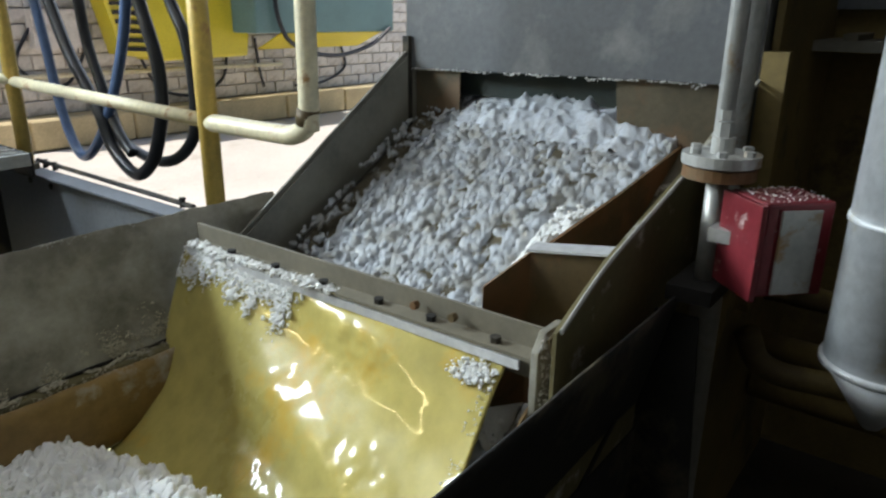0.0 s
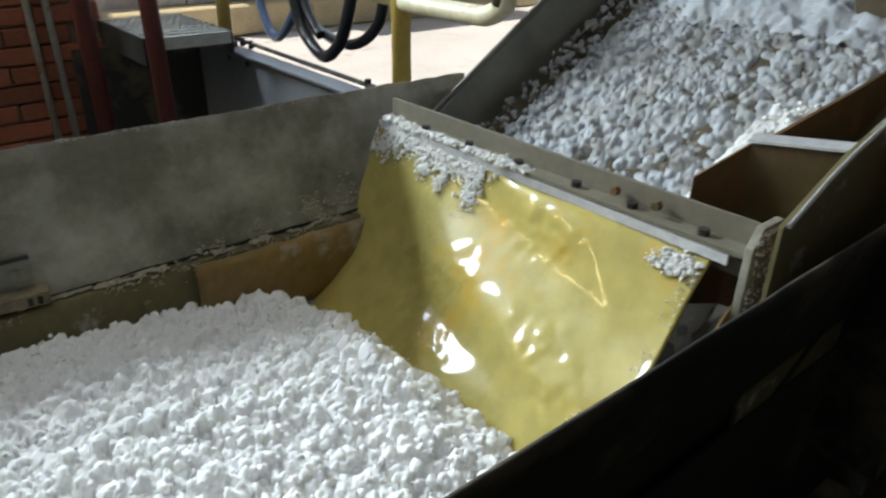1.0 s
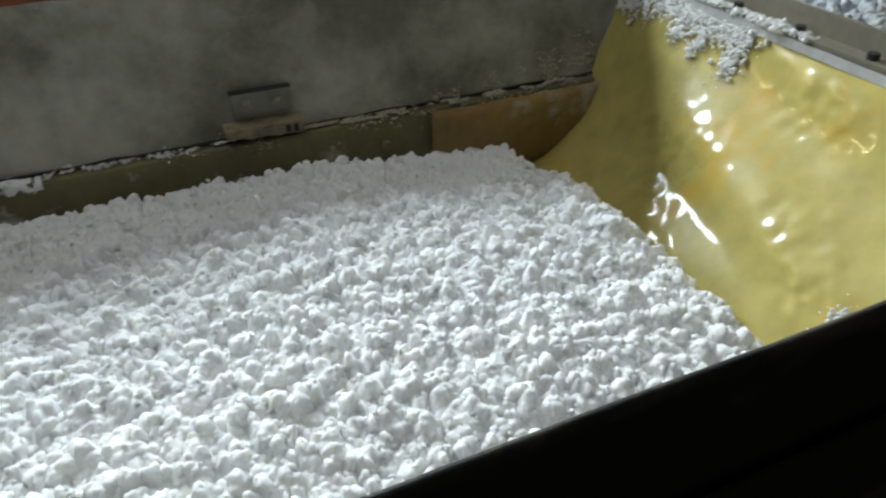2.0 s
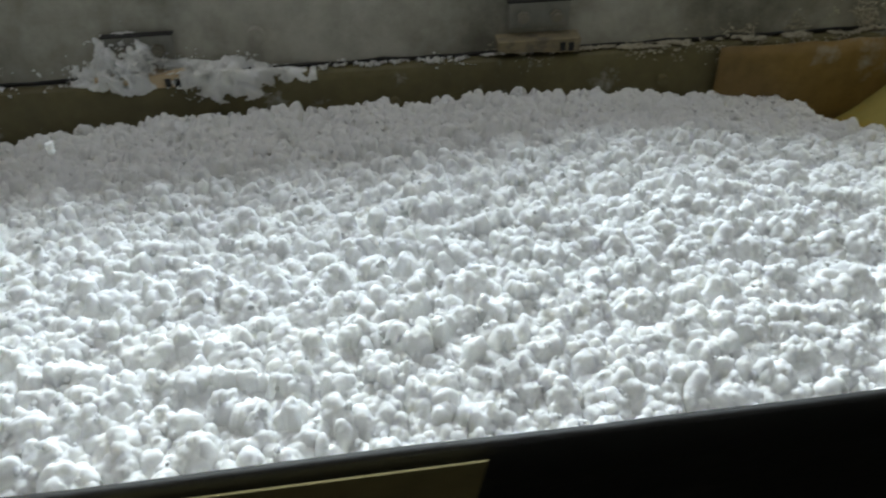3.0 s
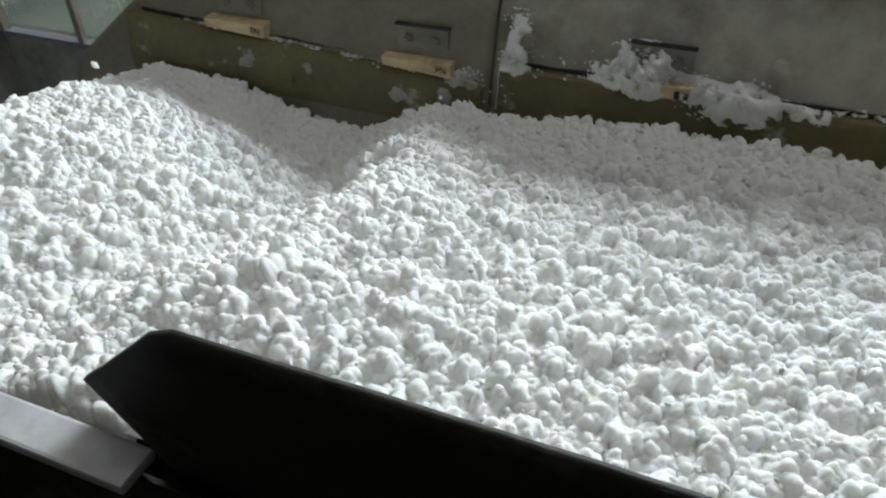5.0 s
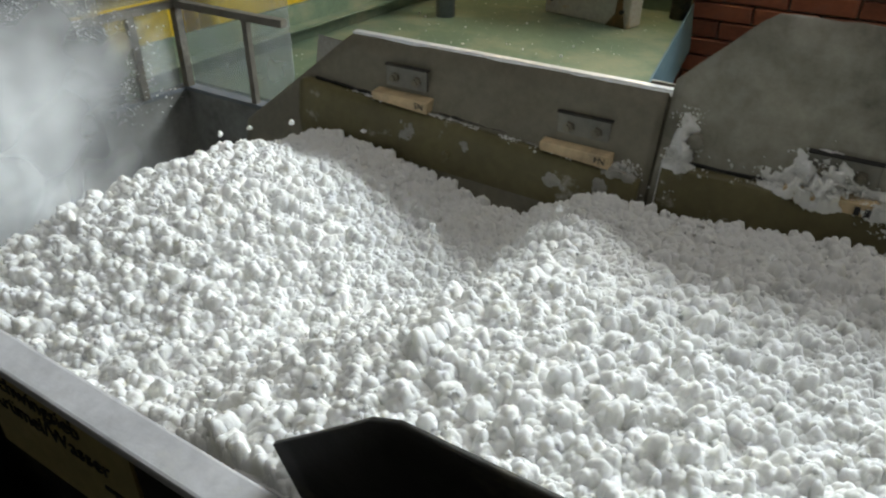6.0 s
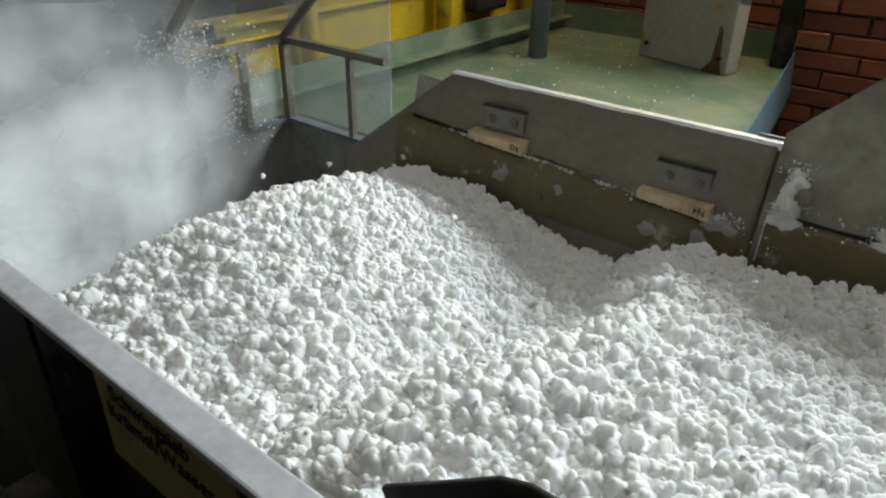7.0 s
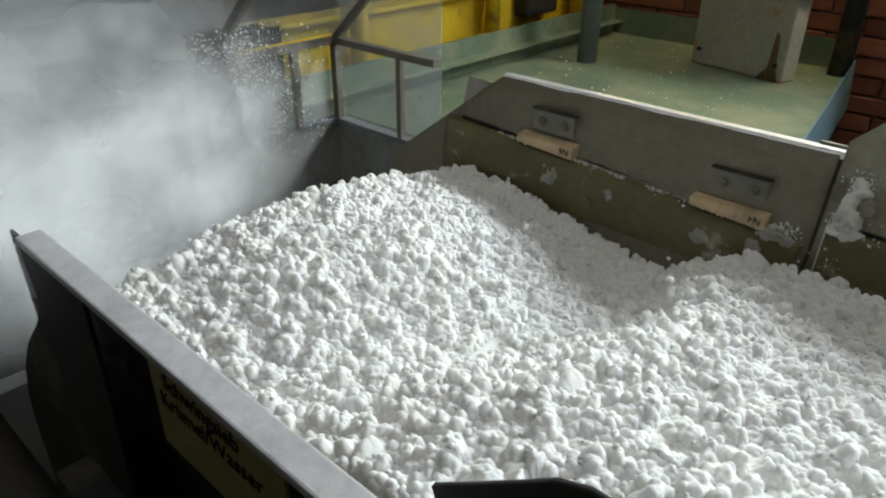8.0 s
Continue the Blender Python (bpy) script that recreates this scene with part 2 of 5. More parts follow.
def glow_material(name, color, strength):
    m = bpy.data.materials.new(name)
    m.use_nodes = True
    b = m.node_tree.nodes["Principled BSDF"]
    b.inputs["Emission Color"].default_value = color + (1,)
    b.inputs["Emission Strength"].default_value = strength
    return m


LAMP_GLOW = glow_material("lamp_glow", (1.0, 0.84, 0.42), 26.0)
PLEXI = glass_material()
VAPOUR = steam_material(1.0)
RUBBER.node_tree.nodes["Principled BSDF"].inputs["Specular IOR Level"].default_value = 0.2
RUBBER.node_tree.nodes["Principled BSDF"].inputs["Coat Roughness"].default_value = 0.03


def let_through(m, share, color):
    """Damp rubber crumbs let part of the light through."""
    nt = m.node_tree
    tl, mx = nt.nodes.new("ShaderNodeBsdfTranslucent"), nt.nodes.new("ShaderNodeMixShader")
    tl.inputs["Color"].default_value = color + (1,)
    mx.inputs["Fac"].default_value = share
    nt.links.new(nt.nodes["Principled BSDF"].outputs[0], mx.inputs[1])
    nt.links.new(tl.outputs[0], mx.inputs[2])
    nt.links.new(mx.outputs[0], nt.nodes["Material Output"].inputs["Surface"])


let_through(CRUMB, 0.08, (0.96, 0.96, 0.92))
let_through(CRUMB_LOOSE, 0.25, (0.96, 0.96, 0.92))


# ---- builders ----
def smooth(a, b, x):
    t = max(0.0, min(1.0, (x - a) / (b - a)))
    return t * t * (3 - 2 * t)


def holder(name, at, label, category, group="", kind=""):
    """An Empty at a thing's base, which carries its parts."""
    e = new(name)
    e.empty_display_size = 0.05
    e.location = at
    return tagged(e, label, category, group, kind)


def mesh_of(bm, name, smooth=False):
    me = bpy.data.meshes.new(name)
    bmesh.ops.recalc_face_normals(bm, faces=bm.faces)
    bm.to_mesh(me)
    bm.free()
    if smooth:
        for p in me.polygons:
            p.use_smooth = True
    return me


def part(name, bm, mat, parent=None, label="", smooth=False, bevel=0.0):
    """Links a bmesh as one mesh object under a thing or a part; its coordinates are the world's."""
    if bevel:
        bmesh.ops.bevel(bm, geom=bm.edges[:], offset=bevel, segments=2, affect="EDGES", profile=0.6)
    me = mesh_of(bm, name, smooth)
    me.materials.append(mat)
    ob = new(name, me)
    if parent:
        ob.parent = parent
        if parent.type == "EMPTY":
            ob.matrix_parent_inverse = Matrix.Translation(-parent.location)
    return tagged(ob, label)


def box(bm, x0, x1, y0, y1, z0, z1, m=None):
    r = bmesh.ops.create_cube(bm, size=1)
    mm = Matrix.Translation(((x0 + x1) / 2, (y0 + y1) / 2, (z0 + z1) / 2)) @ Matrix.Diagonal((x1 - x0, y1 - y0, z1 - z0, 1))
    bmesh.ops.transform(bm, matrix=(m @ mm) if m else mm, verts=r["verts"])
    return r["verts"]


def boxed(*a, m=None):
    bm = bmesh.new()
    box(bm, *a, m=m)
    return bm


def prism(bm, pts, off):
    """A slab: the polygon pts, thickened by the vector off."""
    a = [bm.verts.new(p) for p in pts]
    b = [bm.verts.new(Vector(p) + Vector(off)) for p in pts]
    bm.faces.new(a)
    bm.faces.new(b[::-1])
    for i in range(len(a)):
        j = (i + 1) % len(a)
        bm.faces.new((a[i], b[i], b[j], a[j]))
    return bm


def slab(pts, off):
    return prism(bmesh.new(), pts, off)


def tube(pts, r, seg=14, bm=None, caps=True):
    """A round bar through the points."""
    bm = bm or bmesh.new()
    pts = [Vector(p) for p in pts]
    rings, side = [], None
    for i, p in enumerate(pts):
        d = (pts[min(i + 1, len(pts) - 1)] - pts[max(i - 1, 0)]).normalized()
        if side is None:
            side = d.orthogonal().normalized()
        side = (side - d * side.dot(d)).normalized()
        up = d.cross(side)
        rr = r[i] if isinstance(r, (list, tuple)) else r
        rings.append([bm.verts.new(p + rr * (math.cos(a) * side + math.sin(a) * up)) for a in (2 * math.pi * k / seg for k in range(seg))])
    for a, b in zip(rings, rings[1:]):
        for k in range(seg):
            bm.faces.new((a[k], a[(k + 1) % seg], b[(k + 1) % seg], b[k]))
    if caps:
        bm.faces.new(rings[0][::-1])
        bm.faces.new(rings[-1])
    return bm


def spline(pts, n=8):
    """Points of a smooth curve through pts."""
    p = [Vector(q) for q in pts]
    p = [2 * p[0] - p[1]] + p + [2 * p[-1] - p[-2]]
    out = []
    for i in range(1, len(p) - 2):
        for k in range(n):
            t = k / n
            a, b, c, d = p[i - 1:i + 3]
            out.append(0.5 * (2 * b + (c - a) * t + (2 * a - 5 * b + 4 * c - d) * t * t + (3 * b - a - 3 * c + d) * t ** 3))
    return out + [p[-2]]


def sheet(f, nu, nv, thick=None):
    """A grid of f(u, v), u and v from 0 to 1, with a thickness."""
    bm = bmesh.new()
    g = [[bm.verts.new(f(i / nu, j / nv)) for j in range(nv + 1)] for i in range(nu + 1)]
    for i in range(nu):
        for j in range(nv):
            bm.faces.new((g[i][j], g[i + 1][j], g[i + 1][j + 1], g[i][j + 1]))
    if thick:
        bmesh.ops.recalc_face_normals(bm, faces=bm.faces)
        bmesh.ops.solidify(bm, geom=bm.faces[:], thickness=thick)
    return bm


def writing(name, text, size, m, mat, parent, label=""):
    """Raised letters in the built-in font, laid out by the pose m."""
    cu = bpy.data.curves.new(name, "FONT")
    cu.body, cu.size, cu.extrude = text, size, 0.0006
    tmp = bpy.data.objects.new(name, cu)
    scene.collection.objects.link(tmp)
    me = bpy.data.meshes.new_from_object(tmp)
    bpy.data.objects.remove(tmp)
    me.transform(m)
    me.materials.append(mat)
    ob = new(name, me)
    ob.parent = parent
    if parent.type == "EMPTY":
        ob.matrix_parent_inverse = Matrix.Translation(-parent.location)
    return tagged(ob, label)


# ---- crumbs ----
rng = np.random.default_rng(4)


def ball(level):
    bm = bmesh.new()
    bmesh.ops.create_icosphere(bm, subdivisions=level, radius=1)
    bm.verts.ensure_lookup_table()
    v = np.array([x.co[:] for x in bm.verts])
    f = np.array([[x.index for x in y.verts] for y in bm.faces])
    bm.free()
    return v, f


BALLS = {1: ball(1), 2: ball(2)}


def lumpy(level):
    """One crumb of unit size: a few rounded knobs grown together, torn here and there."""
    v, f = BALLS[level]
    w = np.full(len(v), 0.62)
    for _ in range(7 if level > 1 else 4):
        d = rng.normal(size=3)
        d /= np.linalg.norm(d)
        c, r = rng.uniform(0.35, 0.72), rng.uniform(0.34, 0.55)
        k = v @ d * c
        q = r * r - c * c + k * k
        w = np.maximum(w, np.where(q > 0, k + np.sqrt(np.maximum(q, 0)), 0))
    w *= 1 + 0.05 * rng.normal(size=len(v)).clip(-2, 2)
    return v * w[:, None] * rng.uniform(0.75, 1.2, 3), f


GRAINS = [lumpy(2) for _ in range(24)]
SMALL = [lumpy(1) for _ in range(24)]


def scatter(name, places, sizes, mat, fine=0.0055):
    """One mesh of crumbs at the places; the larger ones have more detail."""
    vs, fs, n = [], [], 0
    for p, s in zip(places, sizes):
        v, f = (GRAINS if s > fine else SMALL)[rng.integers(24)]
        q, _ = np.linalg.qr(rng.normal(size=(3, 3)))
        if np.linalg.det(q) < 0:
            q[:, 0] *= -1
        vs.append(v @ q.T * s + p)
        fs.append(f + n)
        n += len(v)
    vs, fs = np.concatenate(vs), np.concatenate(fs)
    me = bpy.data.meshes.new(name)
    me.vertices.add(len(vs))
    me.vertices.foreach_set("co", vs.astype(np.float32).ravel())
    me.loops.add(len(fs) * 3)
    me.loops.foreach_set("vertex_index", fs.astype(np.int32).ravel())
    me.polygons.add(len(fs))
    me.polygons.foreach_set("loop_start", np.arange(0, len(fs) * 3, 3, dtype=np.int32))
    me.polygons.foreach_set("use_smooth", np.ones(len(fs), dtype=bool))
    me.update(calc_edges=True)
    me.materials.append(mat)
    return me


def blurred(z):
    """Heights worn down: each one averaged with its neighbours."""
    p = np.pad(z, 1, mode="edge")
    return 0.6 * z + 0.1 * (p[2:, 1:-1] + p[:-2, 1:-1] + p[1:-1, 2:] + p[1:-1, :-2])


def joined(name, vs, fs, mat):
    vs, fs = np.concatenate(vs), np.concatenate(fs)
    me = bpy.data.meshes.new(name)
    me.vertices.add(len(vs))
    me.vertices.foreach_set("co", vs.astype(np.float32).ravel())
    me.loops.add(len(fs) * 3)
    me.loops.foreach_set("vertex_index", fs.astype(np.int32).ravel())
    me.polygons.add(len(fs))
    me.polygons.foreach_set("loop_start", np.arange(0, len(fs) * 3, 3, dtype=np.int32))
    me.polygons.foreach_set("use_smooth", np.ones(len(fs), dtype=bool))
    me.update(calc_edges=True)
    me.materials.append(mat)
    return me


def clumped(name, sx, sy, seed, mat, heaps=18, grains=330, knobs=1500, tops=24, worn=2):
    """A patch of the bed: knobbly crumbs heaped at uneven heights. Its borders dip under the next patch."""
    global rng
    rng = np.random.default_rng(seed)
    step, m = 0.0017, 0.011
    gx, gy = np.arange(-sx / 2 - m, sx / 2 + m + step / 2, step), np.arange(-sy / 2 - m, sy / 2 + m + step / 2, step)
    X, Y = np.meshgrid(gx, gy, indexing="ij")
    Z = np.full(X.shape, -0.012)

    def dome(cx, cy, r, z, tall):
        t, e = rng.uniform(0, math.pi), rng.uniform(0.75, 1.25)
        dx, dy = X - cx, Y - cy
        u, v = (dx * math.cos(t) + dy * math.sin(t)) * e, (dy * math.cos(t) - dx * math.sin(t)) / e
        q = 1 - (u * u + v * v) / (r * r)
        lean = rng.uniform(0, 0.55) * u / r
        return np.where(q > 0, z + tall * (np.maximum(q, 0) ** rng.uniform(0.35, 0.8) + lean * q), -1)

    for _ in range(heaps):
        r = rng.uniform(0.011, 0.021)
        Z = np.maximum(Z, dome(rng.uniform(gx[0], gx[-1]), rng.uniform(gy[0], gy[-1]), r, -0.013, rng.uniform(0.006, 0.016)))
    for count, lo, hi, sink in ((grains, 0.0036, 0.0076, 0.2), (knobs, 0.0016, 0.0033, 0.1)):
        for _ in range(count):
            i, j = rng.integers(len(gx)), rng.integers(len(gy))
            r = rng.uniform(lo, hi)
            Z = np.maximum(Z, dome(X[i, j], Y[i, j], r, min(Z[i, j], 0.012) - r * sink, r * 0.95))
    for _ in range(worn):
        Z = blurred(Z)
    Z += rng.normal(size=X.shape) * 0.0002
    ux, uy = np.gradient(Z, step)
    X, Y = X - np.clip(ux, -1.6, 1.6) * 0.0011, Y - np.clip(uy, -1.6, 1.6) * 0.0011
    Z -= np.clip(np.maximum(np.abs(X) - sx / 2, np.abs(Y) - sy / 2) / m, 0, 1) ** 2 * 0.022
    n1, n2 = X.shape
    idx = np.arange(n1 * n2).reshape(n1, n2)
    quads = np.stack([idx[:-1, :-1], idx[1:, :-1], idx[1:, 1:], idx[:-1, 1:]], axis=-1).reshape(-1, 4)
    vs, fs, n = [np.column_stack([X.ravel(), Y.ravel(), Z.ravel()])], [np.concatenate([quads[:, [0, 1, 2]], quads[:, [0, 2, 3]]])], n1 * n2
    for _ in range(tops):
        i, j = rng.integers(8, n1 - 8), rng.integers(8, n2 - 8)
        v, f = SMALL[rng.integers(24)]
        r = rng.uniform(0.003, 0.006)
        vs.append(v * r + (X[i, j], Y[i, j], Z[i, j] + r * 0.4))
        fs.append(f + n)
        n += len(v)
    return joined(name, vs, fs, mat)


# ---- hall ----
FLOOR_Z = 0.35
tagged(part("ground", boxed(-40, 40, -40, 40, FLOOR_Z - 0.3, FLOOR_Z - 0.012), YARD), "pale dusty concrete ground", "ground", kind="structure")
tagged(part("floor", boxed(-6, 6, -4, 3.2, FLOOR_Z - 0.1, FLOOR_Z), FLOOR), "dark grimy concrete hall floor", "floor", kind="structure")
# ceiling out of view, added to shade the hall, open below the fill lamp
roof_slab = boxed(-6.2, -2.95, -4.2, 3.5, 4.5, 4.7)
box(roof_slab, 0.35, 6.2, -4.2, 3.5, 4.5, 4.7)
box(roof_slab, -2.95, 0.35, -4.2, -0.42, 4.5, 4.7)
box(roof_slab, -2.95, 0.35, 2.22, 3.5, 4.5, 4.7)
tagged(part("ceiling", roof_slab, PLASTER), "unseen grey concrete hall ceiling, added to keep the sun out", "ceiling", kind="structure")
# opaque panel added above that opening so no sun falls through
tagged(part("skylight_1", boxed(-3.05, 0.45, -0.5, 2.3, 4.70, 4.73), WHITE_DUCT), "unseen opaque white panel added over the roof opening to block the sun", "skylight", kind="structure")
tagged(part("wall_south", boxed(-6.2, 6.2, -4.2, -4, FLOOR_Z, 4.5), PLASTER), "plain grey plastered hall wall", "wall", kind="structure")
tagged(part("wall_west", boxed(-6.2, -6, -4, 3.5, FLOOR_Z, 4.5), PLASTER), "plain grey plastered hall wall", "wall", kind="structure")
tagged(part("wall_east", boxed(6, 6.2, -4, 3.1, FLOOR_Z, 4.5), PLASTER), "plain grey plastered hall wall", "wall", kind="structure")

# red brick wall with a high window, and the wide doorway east of it
bm = boxed(-6, 0.0, 3.012, 3.26, FLOOR_Z, 2.12)
box(bm, -6, -2.05, 3.012, 3.26, 2.12, 2.98)
box(bm, -0.05, 0.0, 3.012, 3.26, 2.12, 2.98)
box(bm, -6, 0.0, 3.012, 3.26, 2.98, 3.9)
box(bm, -6, 6, 3.012, 3.26, 3.9, 4.5)
wall_north = tagged(part("wall_north", bm, MORTAR), "dark red brick wall with recessed mortar joints", "wall", kind="structure")

window_1 = holder("window_1", (-1.05, 3.05, 2.12), "low wide steel-framed window in the brick wall", "window", kind="structure")
for n in range(4):
    part("glazing_bar", boxed(-2.01 + n * 0.64 - 0.03, -2.01 + n * 0.64 + 0.03, 3.03, 3.07, 2.12, 2.98), STEEL_DARK, window_1)
for z in (2.15, 2.95):
    part("glazing_bar", boxed(-2.05, -0.05, 3.035, 3.065, z - 0.03, z + 0.03), STEEL_DARK, window_1)

strip = holder("strip_lamp", (-2.0, 2.93, 2.05), "warm glowing strip lamp on the brick wall below the window", "lamp")
part("tube", tube([(-3.3, 2.91, 2.05), (-0.7, 2.91, 2.05)], 0.022, 12), LAMP_GLOW, strip, "glowing warm tube", smooth=True)
part("batten", boxed(-3.4, -0.6, 2.95, 3.01, 2.02, 2.09), WHITE_DUCT, strip)
for x in (-3.36, -0.64):
    part("socket", boxed(x - 0.05, x + 0.05, 2.88, 2.95, 2.015, 2.085), WHITE_DUCT, strip)

# whitewashed block wall across the yard, with its kerb
yard_wall = tagged(part("wall_yard", boxed(-2, 14, 6.87, 7.1, FLOOR_Z - 0.02, 4.2), BLOCK_JOINT), "whitewashed concrete block wall across the yard", "wall", kind="structure")

# ---- vibrating sieve: trough in two sections ----
H1, H2 = 1.2, 1.06
sieve = holder("vibrating_sieve", (-1, 0.5, FLOOR_Z), "long grey steel vibrating sieve trough crusted with white crumbs", "sieve")


def side(s):
    """Places a point on the far side (s is 1) or mirrored on the near one (s is -1)."""
    return lambda x, y, z: (x, y if s > 0 else 1 - y, z)


def ledge_z(x):
    return 0.955 if x > -1.66 else 0.922 + 0.055 * (-1.8 - x)


def wrinkled(x, z):
    return 0.003 * noise.noise(Vector((x * 6, z * 9, 1.7))) + 0.002 * noise.noise(Vector((x * 21, z * 25, 4.7)))


for s in (1, -1):
    k = side(s)
    # upper section: slanting plate, cut off obliquely at its lower end
    x0, x1, n = -1.655, 0.272, 90

    def plate(u, v, k=k, s=s):
        x = x0 + (x1 - x0) * u
        top = H1 if x > -1.535 else 1.085 + (H1 - 1.085) * (x - x0) / (-1.535 - x0)
        nick = (0.004 if s > 0 else 0.0012) * noise.noise(Vector((x * 30, 2.2 * s, 0))) + (0.003 if s > 0 else 0.0015) * noise.noise(Vector((x * 9, 5.2 * s, 0)))
        z = 0.80 + (top - (0 if s > 0 else 0.003) + nick * (v > 0.99) - 0.80) * v
        y = 1.0 - (H1 - z) * 0.245 + wrinkled(x, z) * (1 if s > 0 else 0.3)
        return k(x, y, z)

    # near side takes STEEL_DARK: its back-lit shade is in the colour
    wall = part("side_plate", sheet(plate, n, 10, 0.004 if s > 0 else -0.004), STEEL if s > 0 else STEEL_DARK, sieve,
                "crusted steel side plate" if s > 0 else "steel side plate, its back-lit shade put into the colour", smooth=True)
    # lower section
    x2, x3 = -2.62, -1.662

    def plate2(u, v, k=k, s=s):
        x = x2 + (x3 - x2) * u
        top = H2 if x > -2.335 else 0.83 + (H2 - 0.83) * (x - x2) / (-2.335 - x2)
        z = 0.74 + (top - (0 if s > 0 else 0.024) - 0.74) * v
        return k(x, (0.97 if s > 0 else 0.988) - (H2 - z) * 0.27 + 0.6 * wrinkled(x, z), z)

    # here too the near plate's shade is put into a near-black colour
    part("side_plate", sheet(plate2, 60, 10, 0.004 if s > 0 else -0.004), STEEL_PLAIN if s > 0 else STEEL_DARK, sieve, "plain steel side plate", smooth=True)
    bm = bmesh.new()
    if s > 0:
        box(bm, -2.335, -1.652, 0.966, 0.985, H2 - 0.006, H2 + 0.006)
        part("rim", bm, STEEL_BRIGHT, sieve, "shiny folded steel rim", bevel=0.002)
    else:
        box(bm, -2.33, -1.6, -0.013, 0.020, H2 - 0.025, H2 - 0.014)
        part("rim", bm, RIM_PAINT, sieve, "flat grey painted rim", bevel=0.003)
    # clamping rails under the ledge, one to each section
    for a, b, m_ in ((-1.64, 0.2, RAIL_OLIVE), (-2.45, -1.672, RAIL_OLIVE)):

        def rail(u, v, a=a, b=b, k=k):
            x = a + (b - a) * u
            zt = ledge_z(x)
            q = [(0.945, 0.0), (0.918, -0.002), (0.911, -0.014), (0.902, -0.075), (0.906, -0.12), (0.915, -0.16)]
            i = min(4, int(v * 5))
            f = v * 5 - i
            y = q[i][0] * (1 - f) + q[i + 1][0] * f
            z = zt + q[i][1] * (1 - f) + q[i + 1][1] * f
            return k(x, y + 0.5 * wrinkled(x, z), z)

        if s > 0:
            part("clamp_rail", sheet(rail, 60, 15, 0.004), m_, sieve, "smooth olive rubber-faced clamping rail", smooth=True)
# added backing: keeps window light from leaking through the joint
part("joint_cover", slab([(-1.70, 0.984, 1.07), (-1.62, 0.984, 1.07), (-1.62, 0.925, 0.76), (-1.70, 0.925, 0.76)], (0, 0.006, 0)), STEEL_PLAIN, sieve, "strip added behind the joint to stop window light")
# sieve floor below the crumbs
deck = boxed(-1.66, 0.27, 0.08, 0.93, 0.765, 0.775)
part("deck", deck, STEEL_DARK, sieve, "perforated steel deck")
part("deck", boxed(-2.6, -1.662, 0.08, 0.93, 0.70, 0.71), STEEL_DARK, sieve, "perforated steel deck")
# amber stretch of the rail beside the flap
part("clamp_rail_end", sheet(lambda u, v: (-0.46 + 0.62 * u, 0.899 - 0.006 * math.sin(v * 3.1) + 0.003 * noise.noise(Vector((u * 9, v * 3, 0))), 0.955 - 0.15 * v + 0.004 * noise.noise(Vector((u * 14, 0, 3)))), 30, 6, 0.003),
     RAIL_AMBER, sieve, "amber-stained stretch of clamping rail", smooth=True)
part("skirt", boxed(-2.62, 0.27, 0.050, 0.055, 0.42, 0.93), STEEL_DARK, sieve, "dark skirt plate")
# frame beam along the near foot of the trough, and legs
part("beam", boxed(-2.3, 0.24, -0.06, 0.0, 0.60, 0.70), STEEL_DARK, sieve, "dark steel beam")
part("gusset", slab([(0.262, -0.03, 1.16), (0.262, 0.04, 1.16), (0.262, 0.10, 0.72), (0.262, -0.06, 0.72)], (0.006, 0, 0)), STEEL_DARK, sieve)
for x in (-2.2, -1.0, 0.18):
    for y in (-0.03, 0.97):
        part("leg", boxed(x - 0.04, x + 0.04, y - 0.03, y + 0.03, FLOOR_Z, 0.62), STEEL_DARK, sieve)

# brackets with two bolts, and the wooden wedges driven in below them
WEDGES = [(-2.185, 0.952, "N5"), (-1.80, 0.930, "N4"), (-1.385, 0.952, ""), (-0.765, 0.968, "")]
for x, z, text in WEDGES:
    b = part("bracket", boxed(x - 0.045, x + 0.055, 0.939, 0.945, z + 0.025, z + 0.068), STEEL_GREY, sieve, "dark-edged bolted steel bracket", bevel=0.002)
    part("bracket_edge", boxed(x - 0.047, x + 0.057, 0.937, 0.949, z + 0.067, z + 0.070), STEEL_DARK, b)
    for dx in (-0.022, 0.032):
        bm = tube([(x + dx, 0.941, z + 0.045), (x + dx, 0.931, z + 0.045)], 0.010, 6)
        tube([(x + dx, 0.932, z + 0.045), (x + dx, 0.924, z + 0.045)], 0.006, 10, bm)
        part("bolt", bm, STEEL_PLAIN, b)
    w = holder("wedge", (x, 0.925, z), "bare pale wooden wedge with black ink marks, driven under a bracket" if text else "pale wooden wedge half buried in white crumbs", "wedge", "wooden wedges along the trough")
    bm = slab([(x - 0.066, 0.914, z - 0.002), (x + 0.07, 0.914, z - 0.010), (x + 0.07, 0.914, z + 0.014), (x - 0.066, 0.914, z + 0.014)], (0, 0.032, 0.004))
    body = part("wedge_body", bm, WOOD if x < -1 else WOOD_GRIMY, w, bevel=0.0015)
    if text:
        writing("ink_mark", text, 0.017, Matrix.Translation((x + 0.062, 0.9128, z + 0.0095)) @ pose(0, 0, 0, 90, 0, 0) @ pose(0, 0, 0, 0, 0, 176), INK, w, "black hand-inked mark")
    else:
        bm = boxed(x + 0.036, x + 0.044, 0.911, 0.9135, z - 0.004, z + 0.009)
        box(bm, x + 0.05, x + 0.058, 0.911, 0.9135, z - 0.005, z + 0.008)
        part("ink_mark", bm, INK, w, "black ink mark")
